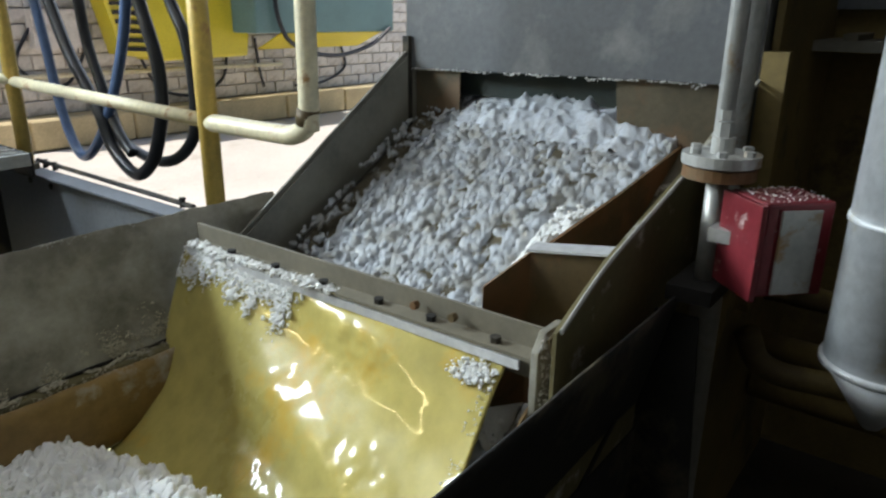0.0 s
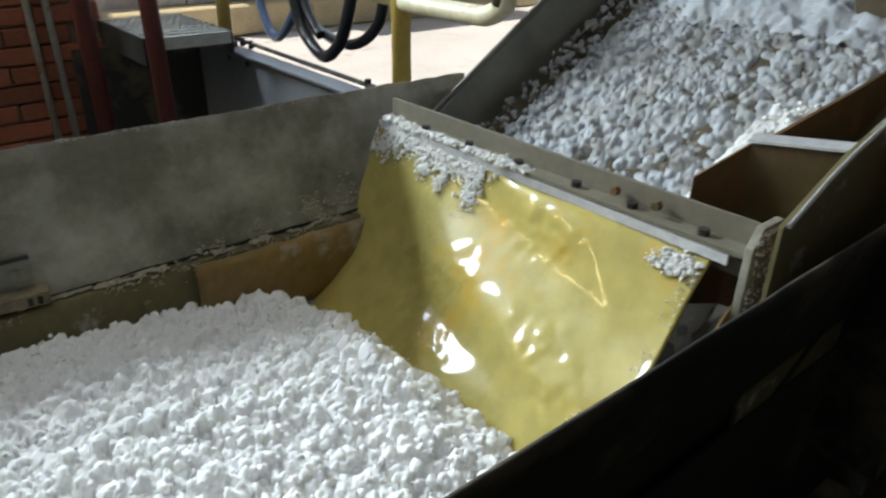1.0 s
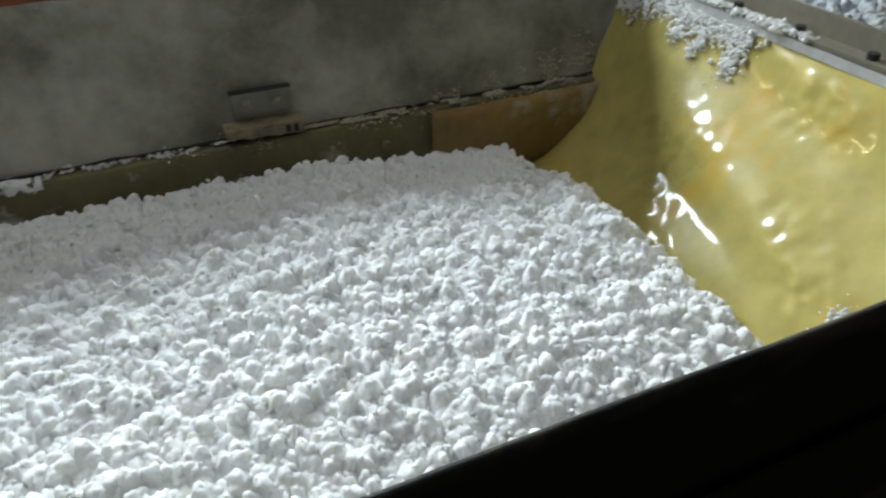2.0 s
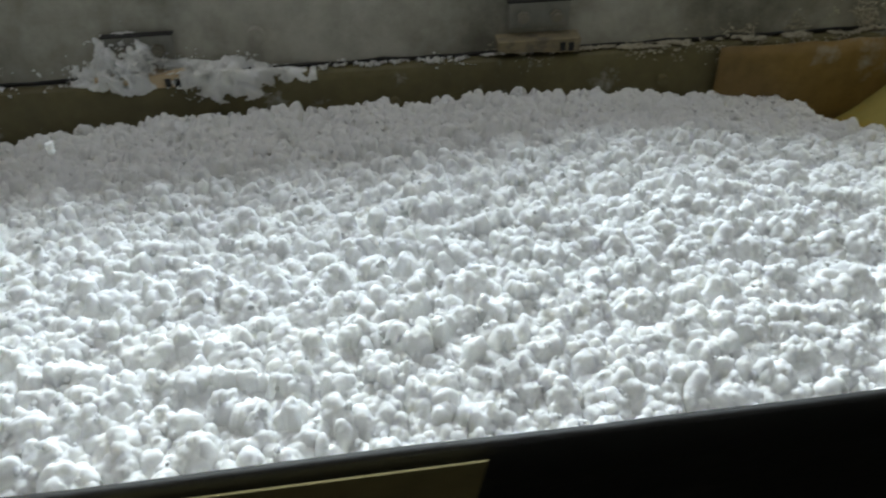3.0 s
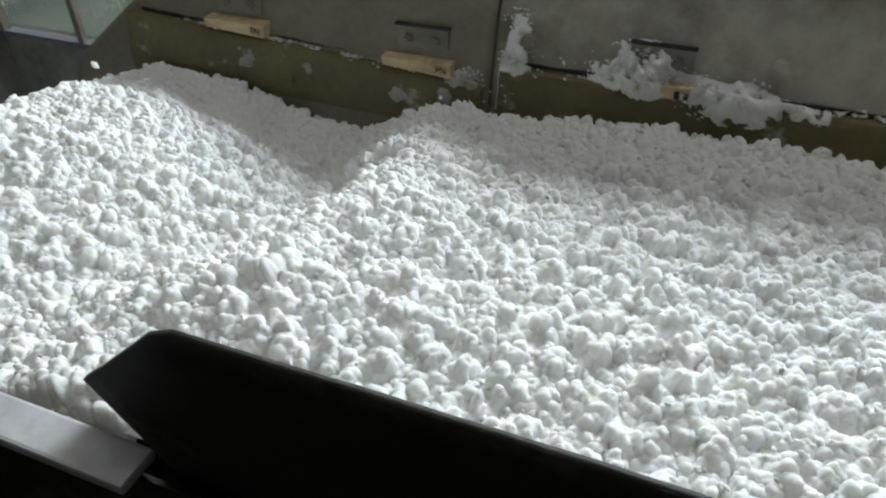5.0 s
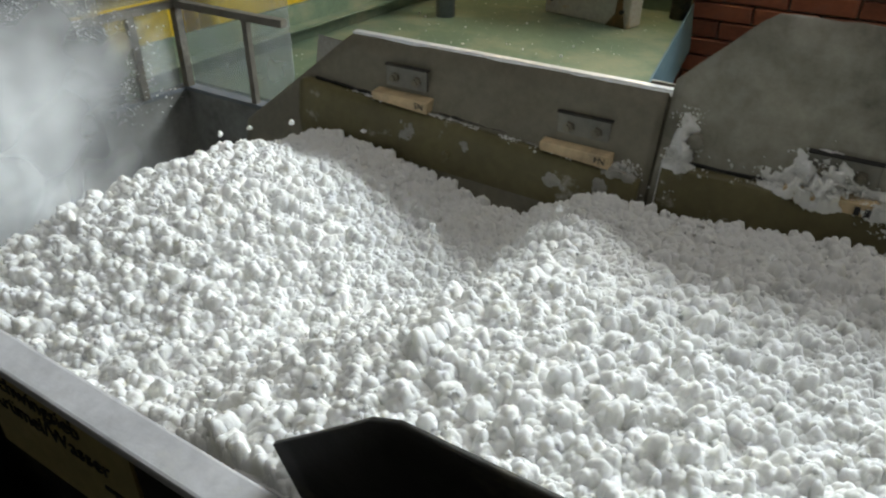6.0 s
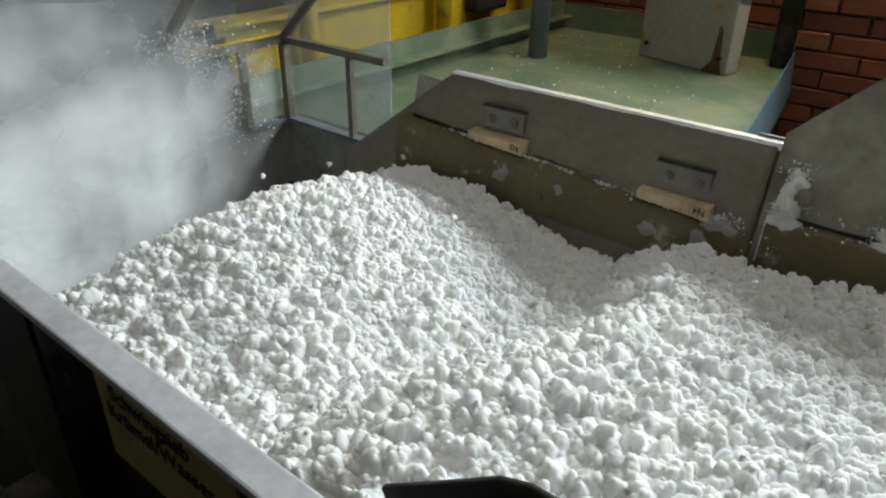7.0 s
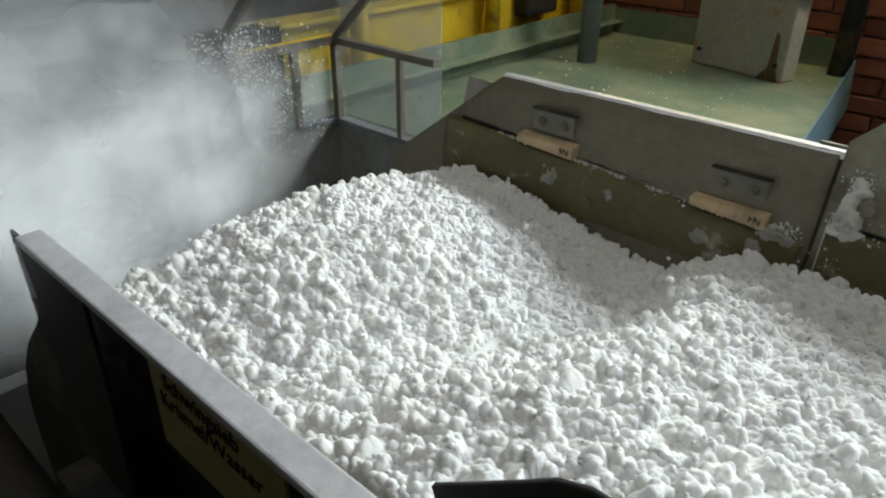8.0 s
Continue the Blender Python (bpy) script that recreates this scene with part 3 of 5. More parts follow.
# holes in the side plates
for x, y, z in ((-1.206, 0.9475, 1.008), (-1.60, 0.945, 0.997)):
    part("lifting_hole", tube([(x, y + 0.004, z), (x, y - 0.012, z)], 0.013, 16), STEEL, sieve, "round lug with a worn lip")
for x, z in ((-2.06, 0.875), (-1.78, 0.85), (-1.0, 0.9), (-0.55, 0.905)):
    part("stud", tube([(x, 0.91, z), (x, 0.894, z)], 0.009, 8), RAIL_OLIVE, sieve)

# signs on the near outer side
sign = holder("sign", (-1.85, -0.004, 0.93), "cream plastic sign lettered in black on the trough's outer side", "sign")
part("sign_board", boxed(-2.011, -1.784, -0.006, -0.003, 0.915, 1.034), SIGN, sign)
writing("lettering", "Schwingsieb", 0.0275, Matrix.Translation((-1.984, -0.0065, 1.003)) @ pose(0, 0, 0, 90, 0, 0), INK, sign)
writing("lettering", "Krümel/Wasser", 0.0275, Matrix.Translation((-1.996, -0.0065, 0.976)) @ pose(0, 0, 0, 90, 0, 0), INK, sign)
bm = boxed(-1.835, -1.805, -0.0072, -0.006, 0.956, 0.961)
box(bm, -1.822, -1.818, -0.0072, -0.006, 0.932, 0.956)
part("lettering", bm, INK, sign, "illegible black mark")
sign2 = holder("sign", (-1.12, -0.012, 1.1), "worn cream sign in the shade of the near side plate", "sign")
part("sign_board", slab([(-1.204, -0.0062, 1.1995), (-1.031, -0.0062, 1.1995), (-1.036, 0.0185, 1.10), (-1.200, 0.0185, 1.10)], (0, 0.0008, 0.0002)), SIGN, sign2)
part("lettering", slab([(-1.145, 0.0006, 1.1745), (-1.132, 0.0006, 1.1745), (-1.132, 0.0012, 1.172), (-1.145, 0.0012, 1.172)], (0, -0.001, 0)), INK, sign2, "illegible black mark")
for x in (-2.1, -2.06):
    part("rivet", tube([(x, -0.002, 0.99), (x, -0.014, 0.99)], 0.008, 8), STEEL_DARK, sieve)

# ---- discharge box under vapour, with its plexiglass hood ----
dbox = holder("discharge_box", (-2.75, 0.5, FLOOR_Z), "grey steel discharge box, dark and wet inside", "box")
part("far_side", boxed(-2.9, -2.5, 0.962, 0.972, 0.45, 0.835), BOX_STEEL, dbox)
part("end_side", boxed(-2.91, -2.9, -0.1, 0.972, 0.45, 0.835), BOX_STEEL, dbox)
# a grey plate; the shade on it is put into a near-black colour
part("near_side", slab([(-2.20, -0.012, 1.034), (-2.29, -0.012, 0.97), (-2.36, -0.012, 0.90), (-2.44, -0.012, 0.83), (-2.51, -0.012, 0.75), (-2.56, -0.012, 0.66), (-2.58, -0.012, 0.56), (-2.58, -0.012, FLOOR_Z), (-2.18, -0.012, FLOOR_Z), (-2.14, -0.012, 0.90), (-2.14, -0.012, 1.034)], (0, 0.005, 0)), STEEL_DARK, dbox, "curved grey guard plate at the trough's end, its shade put into the colour")
part("rim", boxed(-2.925, -2.5, 0.955, 0.985, 0.835, 0.845), STEEL_PAINT, dbox)
part("rim", boxed(-2.925, -2.895, -0.1, 0.954, 0.835, 0.845), STEEL_PAINT, dbox)
part("bottom", boxed(-2.9, -2.45, -0.02, 0.96, 0.44, 0.455), STEEL_DARK, dbox)
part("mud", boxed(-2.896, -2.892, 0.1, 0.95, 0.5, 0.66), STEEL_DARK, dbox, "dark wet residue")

hood = holder("hood", (-2.9, 0.97, 0.845), "clear plexiglass splash hood on a grey angle-iron frame", "hood")
part("post", boxed(-2.905, -2.885, 0.955, 0.975, 0.845, 1.06), HOOD_STEEL, hood)
part("post", boxed(-2.66, -2.645, 0.958, 0.972, 0.845, 1.045), HOOD_STEEL, hood)
for y in (0.83, 0.68, 0.40, 0.15):
    part("post", boxed(-2.902, -2.888, y - 0.009, y + 0.009, 0.845, 1.05), HOOD_STEEL, hood)
part("rail", boxed(-2.905, -2.53, 0.955, 0.975, 1.045, 1.062), HOOD_STEEL, hood)
part("rail", boxed(-2.905, -2.885, -0.1, 0.954, 1.045, 1.062), HOOD_STEEL, hood)
for y in (0.965, 0.6, 0.1):
    part("rafter", tube([(-2.895, y, 1.055), (-2.62, y, 1.30)], 0.012, 4), HOOD_STEEL, hood)
part("rail", tube([(-2.62, -0.1, 1.30), (-2.62, 0.98, 1.30)], 0.012, 4), HOOD_STEEL, hood)
part("pane", boxed(-2.884, -2.53, 0.978, 0.982, 0.847, 1.3), PLEXI, hood, "clear splashed plexiglass pane")
part("pane", boxed(-2.912, -2.908, -0.1, 0.95, 0.847, 1.06), PLEXI, hood, "clear splashed plexiglass pane")
part("pane", slab([(-2.905, -0.1, 1.068), (-2.905, 0.98, 1.068), (-2.62, 0.98, 1.316), (-2.62, -0.1, 1.316)], (0.002, 0, 0.004)), PLEXI, hood, "clear splashed plexiglass pane")
for p in [o for o in hood.children if o.name.startswith("pane")]:
    p.visible_shadow = False
pts = np.column_stack([np.full(4600, -2.898), 0.62 + 0.11 * rng.normal(size=4600), np.zeros(4600)])
pts[:, 2] = 0.985 + 0.075 * rng.normal(size=4600) - 0.35 * (pts[:, 1] - 0.66)
pts = pts[(pts[:, 2] > 0.80) & (pts[:, 2] < 1.15) & (pts[:, 1] < 0.94) & (pts[:, 1] > 0.3)]
pts[:, 0] += 0.05 * rng.random(len(pts)) ** 2 + np.maximum(0, pts[:, 2] - 1.05) * 1.1
sp = new("spatter", scatter("spatter", pts, 0.0007 + 0.0034 * rng.random(len(pts)) ** 2.2, CRUMB))
sp.parent, sp.matrix_parent_inverse = hood, Matrix.Translation(-hood.location)
tagged(sp, "white crumb specks spattered over the pane", kind="stuff")

# ---- feed chute with its rubber flap ----
SL = 0.56


def chute_z(x):
    return 0.935 + SL * (x - 0.06)


chute = holder("feed_chute", (0.4, 0.5, FLOOR_Z), "sloping grey steel feed chute with rusty inner faces", "chute")
for y, t, name in ((0.955, 0.006, "left"), (0.06, -0.006, "right")):
    top = [(0.06, 1.08), (0.147, 1.136), (0.409, 1.307), (0.722, 1.512), (0.9, 1.63)] if y > 0.5 else [(-0.05, 1.225), (0.087, 1.285), (0.364, 1.362), (0.77, 1.497), (0.9, 1.53)]
    pts = [(x, y, z) for x, z in top] + [(0.9, y, chute_z(0.9) - 0.34), (top[0][0], y, chute_z(0.06) - 0.22)]
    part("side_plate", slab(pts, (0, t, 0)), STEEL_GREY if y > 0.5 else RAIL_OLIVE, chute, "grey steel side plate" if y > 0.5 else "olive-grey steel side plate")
    part("inner_face", slab([(x, y - t * 0.6, z - 0.012) for x, z in top] + [(0.9, y - t * 0.6, chute_z(0.9)), (0.06, y - t * 0.6, chute_z(0.06))], (0, -t * 0.4, 0)),
         STEEL_GREY if y > 0.5 else RUST, chute, "worn inner face")
    part("leg", boxed(0.5, 0.58, 0.55 + (y - 0.5) * 0.6 - 0.04, 0.55 + (y - 0.5) * 0.6 + 0.04, FLOOR_Z, 1.0), STEEL_DARK, chute)
part("floor_plate", slab([(0.05, 0.05, chute_z(0.05)), (0.05, 0.95, chute_z(0.05)), (1.5, 0.95, chute_z(1.5)), (1.5, 0.05, chute_z(1.5))], (0, 0, -0.01)), STEEL_DARK, chute)
part("skirt", boxed(0.272, 1.3, 0.066, 0.07, 0.42, 1.10), STEEL_DARK, chute, "dark skirt plate")
part("inner_plate", slab([(0.14, 0.19, 1.0), (0.14, 0.19, 1.256), (0.444, 0.19, 1.292), (0.75, 0.19, 1.338), (0.75, 0.19, 1.15)], (0, 0.006, 0)), RUST, chute, "rust-brown inner plate")
part("edge_strip", tube(spline([(-0.05, 0.048, 1.229), (0.087, 0.048, 1.289), (0.364, 0.048, 1.366), (0.74, 0.048, 1.49)], 6), 0.0035, 8), CRUST_GREY, chute, "crusted upper edge")
bm = slab([(0.05, 0.235, 1.0), (0.05, 0.235, 1.212), (0.11, 0.19, 1.262), (0.11, 0.19, 1.0)], (0.005, 0.004, 0))
prism(bm, [(0.11, 0.19, 1.0), (0.11, 0.19, 1.262), (0.132, 0.056, 1.278), (0.132, 0.056, 1.0)], (0.005, 0.002, 0))
part("baffle", bm, RUST, chute, "rust-brown folded baffle plate")
part("baffle_lip", slab([(0.105, 0.195, 1.264), (0.125, 0.056, 1.28), (0.155, 0.056, 1.284), (0.135, 0.195, 1.268)], (0, 0, 0.004)), STEEL_BRIGHT, chute, "shiny worn lip")
# cross bar that clamps the flap
part("cross_bar", boxed(0.02, 0.026, 0.11, 0.935, 1.105, 1.19), STEEL_PLAIN, chute, "steel angle bar", bevel=0.001)
part("cross_bar_foot", boxed(-0.012, 0.02, 0.11, 0.935, 1.149, 1.155), STEEL_PLAIN, chute)
part("clamp_strip", boxed(-0.013, -0.008, 0.13, 0.93, 1.132, 1.147), STEEL_BRIGHT, chute, "steel clamping strip")
for y in (0.18, 0.30, 0.41, 0.54, 0.67, 0.80):
    part("bolt", tube([(0.004, y, 1.155), (0.004, y, 1.164)], 0.009, 6), STEEL_DARK, chute)
for y in (0.26, 0.335):
    part("nut", tube([(0.012, y, 1.17), (0.001, y, 1.17)], 0.007, 6), RUST, chute)
part("end_plate", slab([(-0.02, 0.095, 0.98), (0.05, 0.095, 0.98), (0.05, 0.095, 1.196), (0.0, 0.095, 1.196), (-0.02, 0.095, 1.17)], (0, 0.012, 0)), STEEL, chute, "crusted steel end plate", bevel=0.002)


def flap_at(u, v):
    y = 0.148 + 0.802 * u + 0.03 * (v - 0.5) * (u - 0.5)
    far = [(-0.006, 1.14), (-0.040, 1.06), (-0.072, 0.975), (-0.108, 0.90), (-0.160, 0.842), (-0.225, 0.795), (-0.30, 0.75)]
    near = [(0.006, 1.145), (-0.037, 1.10), (-0.098, 1.03), (-0.158, 0.96), (-0.21, 0.89), (-0.255, 0.82), (-0.295, 0.75)]
    e = u ** 0.8
    q = [(a[0] * e + b[0] * (1 - e), a[1] * e + b[1] * (1 - e)) for a, b in zip(far, near)]
    i = min(5, int(v * 6))
    f = v * 6 - i
    ps = [Vector((*q[max(0, min(6, i + d))], 0)) for d in (-1, 0, 1, 2)]
    a, b, c, d = ps
    p = 0.5 * (2 * b + (c - a) * f + (2 * a - 5 * b + 4 * c - d) * f * f + (3 * b - a - 3 * c + d) * f ** 3)
    wet = max(0.0, noise.noise(Vector((u * 4.2, v * 5.0, 9))) + 0.12) * max(0.0, 1 - ((u - 0.38) / 0.34) ** 2) * max(0.0, 1 - ((v - 0.45) / 0.4) ** 2)
    swell = 0.010 * math.sin(2 * math.pi * (v - 0.15 - 0.45 * (0.85 - u)) / 0.42) * max(0.0, 1 - ((u - 0.36) / 0.42) ** 2) * smooth(0.0, 0.1, v) * (1 - smooth(0.55, 0.75, v))
    wob = swell + 0.004 * noise.noise(Vector((u * 2.2, v * 3.0, 0))) + 0.0012 * noise.noise(Vector((u * 6, v * 8, 2))) + wet * (0.010 * noise.noise(Vector((u * 34, v * 22, 3))) + 0.012 * noise.noise(Vector((u * 15, v * 11, 6)))) + 0.0008 * noise.noise(Vector((u * 19, v * 17, 5)))
    return (p.x - wob, y, p.y + 0.004 * noise.noise(Vector((u * 4, 7, 1))) * (v < 0.05))


part("skirt", slab([(-0.30, 0.108, 0.78), (0.03, 0.108, 0.78), (0.03, 0.108, 1.10), (-0.03, 0.108, 1.07), (-0.12, 0.108, 0.97)], (0, 0.004, 0)), RAIL_AMBER, chute, "amber-stained skirt plate")
flap = tagged(part("rubber_flap", sheet(flap_at, 170, 120, 0.005), RUBBER, smooth=True), "glossy wet yellow rubber flap hanging from the chute's bar", "flap")

# hopper over the chute
hopper = holder("hopper", (1.6, 0.5, 1.47), "large blue-grey steel hopper above the feed chute", "hopper")
bm = sheet(lambda u, v: (0.74, 0.06 + 0.905 * u, 1.478 - 0.012 * u + 0.006 * noise.noise(Vector((u * 14, 0, 3))) * (v < 0.01) + 1.3 * v), 60, 4, 0.006)
part("front_plate", bm, HOPPER_PAINT, hopper, "flat front plate with a corroded lower edge")
part("side_plate", boxed(0.742, 3.4, 0.955, 0.965, 1.3, 2.78), HOPPER_PAINT, hopper)
part("side_plate", boxed(0.742, 3.4, 0.05, 0.06, 1.3, 2.78), HOPPER_PAINT, hopper)
part("back_plate", boxed(3.39, 3.4, 0.06, 0.955, 1.3, 2.78), HOPPER_PAINT, hopper)
part("roof_plate", boxed(0.74, 3.4, 0.05, 0.965, 2.78, 2.79), HOPPER_PAINT, hopper)
part("slot_plate", slab([(0.755, 0.95, 1.25), (0.755, 0.80, 1.25), (0.755, 0.80, 1.5), (0.755, 0.95, 1.5)], (0.005, 0, 0)), STAINED, hopper, "stained brown slot plate")
part("slot_plate", slab([(0.755, 0.06, 1.22), (0.755, 0.27, 1.22), (0.755, 0.30, 1.29), (0.755, 0.35, 1.38), (0.755, 0.362, 1.5), (0.755, 0.06, 1.5)], (0.005, 0, 0)), STAINED, hopper, "stained brown slot plate")
# sheet set in the slot; its colour carries the darkness there
part("baffle", boxed(0.80, 0.81, 0.3, 0.85, 1.40, 1.6), SLOT_DARK, hopper, "dark green sheet that stands for the shade inside the slot")
part("edge_angle", boxed(0.735, 0.775, 0.0, 0.048, 1.0, 1.545), OCHRE, hopper, "ochre steel angle")
part("seam", boxed(0.72, 0.738, 0.948, 0.968, 1.30, 1.55), STEEL_DARK, hopper)

# frozen drips of white crumb on the flap, bar and walls
def crust(name, label, places, sizes, mat=CRUMB_LOOSE):
    return tagged(new(name, scatter(name, np.array(places), sizes, mat)), label, "crumbs", kind="stuff")


pl, sz, edge = [], [], []
for u0, v0, du, dv, n in ((0.86, 0.05, 0.10, 0.05, 190), (0.72, 0.05, 0.08, 0.045, 150), (0.62, 0.07, 0.05, 0.05, 110), (0.60, 0.15, 0.025, 0.06, 60), (0.70, 0.13, 0.02, 0.05, 50),
                          (0.95, 0.10, 0.04, 0.03, 50), (0.77, 0.12, 0.02, 0.03, 30), (0.05, 0.12, 0.035, 0.03, 80), (0.06, 0.62, 0.02, 0.05, 35), (0.5, 0.80, 0.10, 0.02, 60)):
    for _ in range(int(n * 4.0)):
        u, v = np.clip(u0 + du * rng.normal() * 0.6, 0.005, 0.995), np.clip(v0 + dv * rng.normal() * 0.6, 0.0, 0.98)
        p = flap_at(u, v)
        pl.append((p[0] - 0.004, p[1], p[2] + 0.003))
        sz.append(0.0012 + 0.0048 * rng.random() ** 2)
for _ in range(1500):
    pl.append((-0.004 + 0.012 * rng.normal() * 0.5, rng.uniform(0.50, 0.93), 1.150 + 0.006 * rng.random()))
    sz.append(0.0015 + 0.0055 * rng.random() ** 2)
for _ in range(420):
    pl.append((rng.uniform(-0.015, 0.045), 0.094, 1.19 - 0.2 * rng.random() ** 1.4))
    sz.append(0.0008 + 0.0022 * rng.random() ** 2)
for _ in range(260):
    u, v = 0.004 + 0.03 * rng.random() ** 2, 0.1 + 0.8 * rng.random()
    q = flap_at(u, v)
    if noise.noise(Vector((v * 14, 3, 1))) > -0.05:
        pl.append((q[0] - 0.003, q[1], q[2] + 0.002))
        sz.append(0.001 + 0.0025 * rng.random() ** 2)
for _ in range(520):
    y = rng.uniform(0.08, 0.95)
    n = noise.noise(Vector((y * 26, 1, 4)))
    if n > -0.15:
        edge.append((0.733 + 0.004 * rng.random(), y, 1.474 - 0.012 * (y - 0.06) - 0.022 * max(0, n) * rng.random() + 0.004 * rng.random()))
crust("crumb_crust", "dried white drips along the hopper's lower edge", edge, 0.001 + 0.003 * rng.random(len(edge)) ** 2)
crust("crumb_crust", "damp white crumbs stuck to the flap and its clamping bar", pl, sz)


edge = []
for _ in range(900):
    x = rng.uniform(-1.5, 0.26)
    if noise.noise(Vector((x * 11, 2, 6))) + 0.5 * noise.noise(Vector((x * 31, 2, 1))) > 0.02:
        edge.append((x, 0.998 - 0.006 * rng.random(), H1 - 0.002 + 0.003 * rng.random() - 0.010 * rng.random() ** 3))
crust("crumb_crust", "chipped pale crust along the far side plate's upper edge", edge, 0.0008 + 0.0022 * rng.random(len(edge)) ** 2, CRUST_GREY)


def ledge(x, sv):
    """Across the ledge: down the wall, over the ledge, down the rail's face."""
    zt = ledge_z(x)
    if sv < 0.5:
        z = zt + 0.09 * (1 - sv / 0.5)
        return (1.0 - (H1 - z) * 0.245 if x > -1.66 else 0.97 - (H2 - z) * 0.27), z
    if sv < 0.68:
        f = (sv - 0.5) / 0.18
        return 0.940 - 0.023 * f, zt - 0.001 * f
    f = (sv - 0.68) / 0.32
    return 0.916 - 0.013 * f, zt - 0.003 - 0.07 * f


def caked(name, label, x0, x1, clumps, mat, dz=0.0, lump=1.0):
    """Crumbs caked along the ledge: clumps of (x, place across, half length, half width, height)."""
    nx, ns = int((x1 - x0) / 0.0032), 44

    def f(u, v):
        x = x0 + (x1 - x0) * u
        y, z = ledge(x, v)
        h = 0.0
        for cx, cs, dx, ds, hh in clumps:
            e = ((x - cx) / dx) ** 2 + ((v - cs) / ds) ** 2
            if e < 6:
                h = max(h, hh * math.exp(-e) * 1.25)
        p = Vector((x * 46, y * 20, z * 46))
        h *= max(0.25, min(1.3, 0.85 + 1.0 * noise.noise(Vector((x * 13, v * 2.0, 3.3)))))
        rag = 0.5 + 0.75 * noise.noise(p) + 0.55 * noise.noise(p * 2.6)
        top = h * (0.35 + lump * max(-0.4, rag)) - 0.0045
        fine = 0.0016 * noise.noise(p * 6.5)
        top = top + fine if top > -0.002 else -0.012
        return (x, y - top * 0.85 - 0.0, z + top * 0.5 + dz)

    return tagged(part(name, sheet(f, nx, ns), mat, smooth=True), label, "crumbs", kind="stuff")


def flaked(name, label, clumps, mat, dz=0.0):
    """Single crumbs stuck on and between the clumps of (x, place across, half length, half width, height, count)."""
    pl, sz = [], []
    for cx, cs, dx, ds, hh, n in clumps:
        for _ in range(int(n * 1.7)):
            x, sv = cx + dx * 0.62 * rng.normal(), float(np.clip(cs + ds * 0.5 * rng.normal(), 0.02, 0.98))
            if not -2.40 < x < 0.0 or noise.noise(Vector((x * 24, sv * 5, 8.1))) + 0.5 * noise.noise(Vector((x * 70, sv * 13, 2.1))) < rng.uniform(-0.1, 0.15):
                continue
            y, z = ledge(x, sv)
            h = 0.75 * hh * math.exp(-((x - cx) / dx) ** 2 - ((sv - cs) / ds) ** 2) * rng.random() ** 0.7
            pl.append((x, y - 0.85 * h, z + 0.5 * h + dz))
            sz.append(0.0010 + 0.0030 * rng.random() ** 3)
    return tagged(new(name, scatter(name, np.array(pl), np.array(sz), mat)), label, "crumbs", kind="stuff")


caked("crumb_crust", "dry white crumbs caked in thick clumps on the ledge of the upper trough", -1.645, -1.12, [
    (-1.40, 0.44, 0.07, 0.22, 0.044), (-1.29, 0.56, 0.075, 0.16, 0.036), (-1.20, 0.60, 0.07, 0.13, 0.026), (-1.26, 0.74, 0.08, 0.10, 0.013), (-1.17, 0.70, 0.06, 0.07, 0.010), (-1.62, 0.40, 0.022, 0.28, 0.028)], CRUMB, 0.002)
flaked("crumb_crust", "dry white crumbs stuck along the ledge of the upper trough", [
    (-1.40, 0.44, 0.070, 0.22, 0.052, 1500), (-1.29, 0.56, 0.08, 0.17, 0.044, 1100), (-1.20, 0.60, 0.08, 0.14, 0.032, 800), (-1.62, 0.40, 0.026, 0.34, 0.040, 900), (-1.54, 0.50, 0.05, 0.14, 0.012, 260),
    (-1.10, 0.58, 0.09, 0.12, 0.010, 420), (-0.97, 0.58, 0.09, 0.11, 0.008, 320), (-1.47, 0.50, 0.05, 0.14, 0.012, 260), (-0.86, 0.58, 0.07, 0.11, 0.009, 300)], CRUMB_LOOSE, 0.002)
flaked("crumb_crust", "dry white crumbs stuck along the ledge of the lower trough", [
    (-2.24, 0.55, 0.06, 0.08, 0.006, 160), (-2.08, 0.55, 0.06, 0.08, 0.006, 160), (-1.98, 0.56, 0.06, 0.09, 0.007, 180), (-1.88, 0.57, 0.06, 0.09, 0.007, 180), (-1.71, 0.50, 0.035, 0.14, 0.014, 360)], CRUMB_LOOSE)
flaked("crumb_crust", "grimy beige crumbs stuck along the ledge and wall beside the flap", [
    (-0.66, 0.58, 0.08, 0.14, 0.009, 800), (-0.54, 0.58, 0.08, 0.16, 0.010, 900), (-0.42, 0.54, 0.08, 0.20, 0.011, 1100), (-0.30, 0.50, 0.08, 0.24, 0.011, 1200), (-0.18, 0.44, 0.08, 0.28, 0.012, 1300), (-0.06, 0.40, 0.06, 0.34, 0.012, 1100), (-0.78, 0.52, 0.06, 0.2, 0.014, 500),
    (-0.43, 0.85, 0.03, 0.1, 0.007, 120), (-0.15, 0.80, 0.03, 0.1, 0.007, 100), (-0.34, 0.75, 0.06, 0.07, 0.006, 120), (-0.45, 0.2, 0.3, 0.2, 0.002, 300)], CRUST_BEIGE, 0.002)

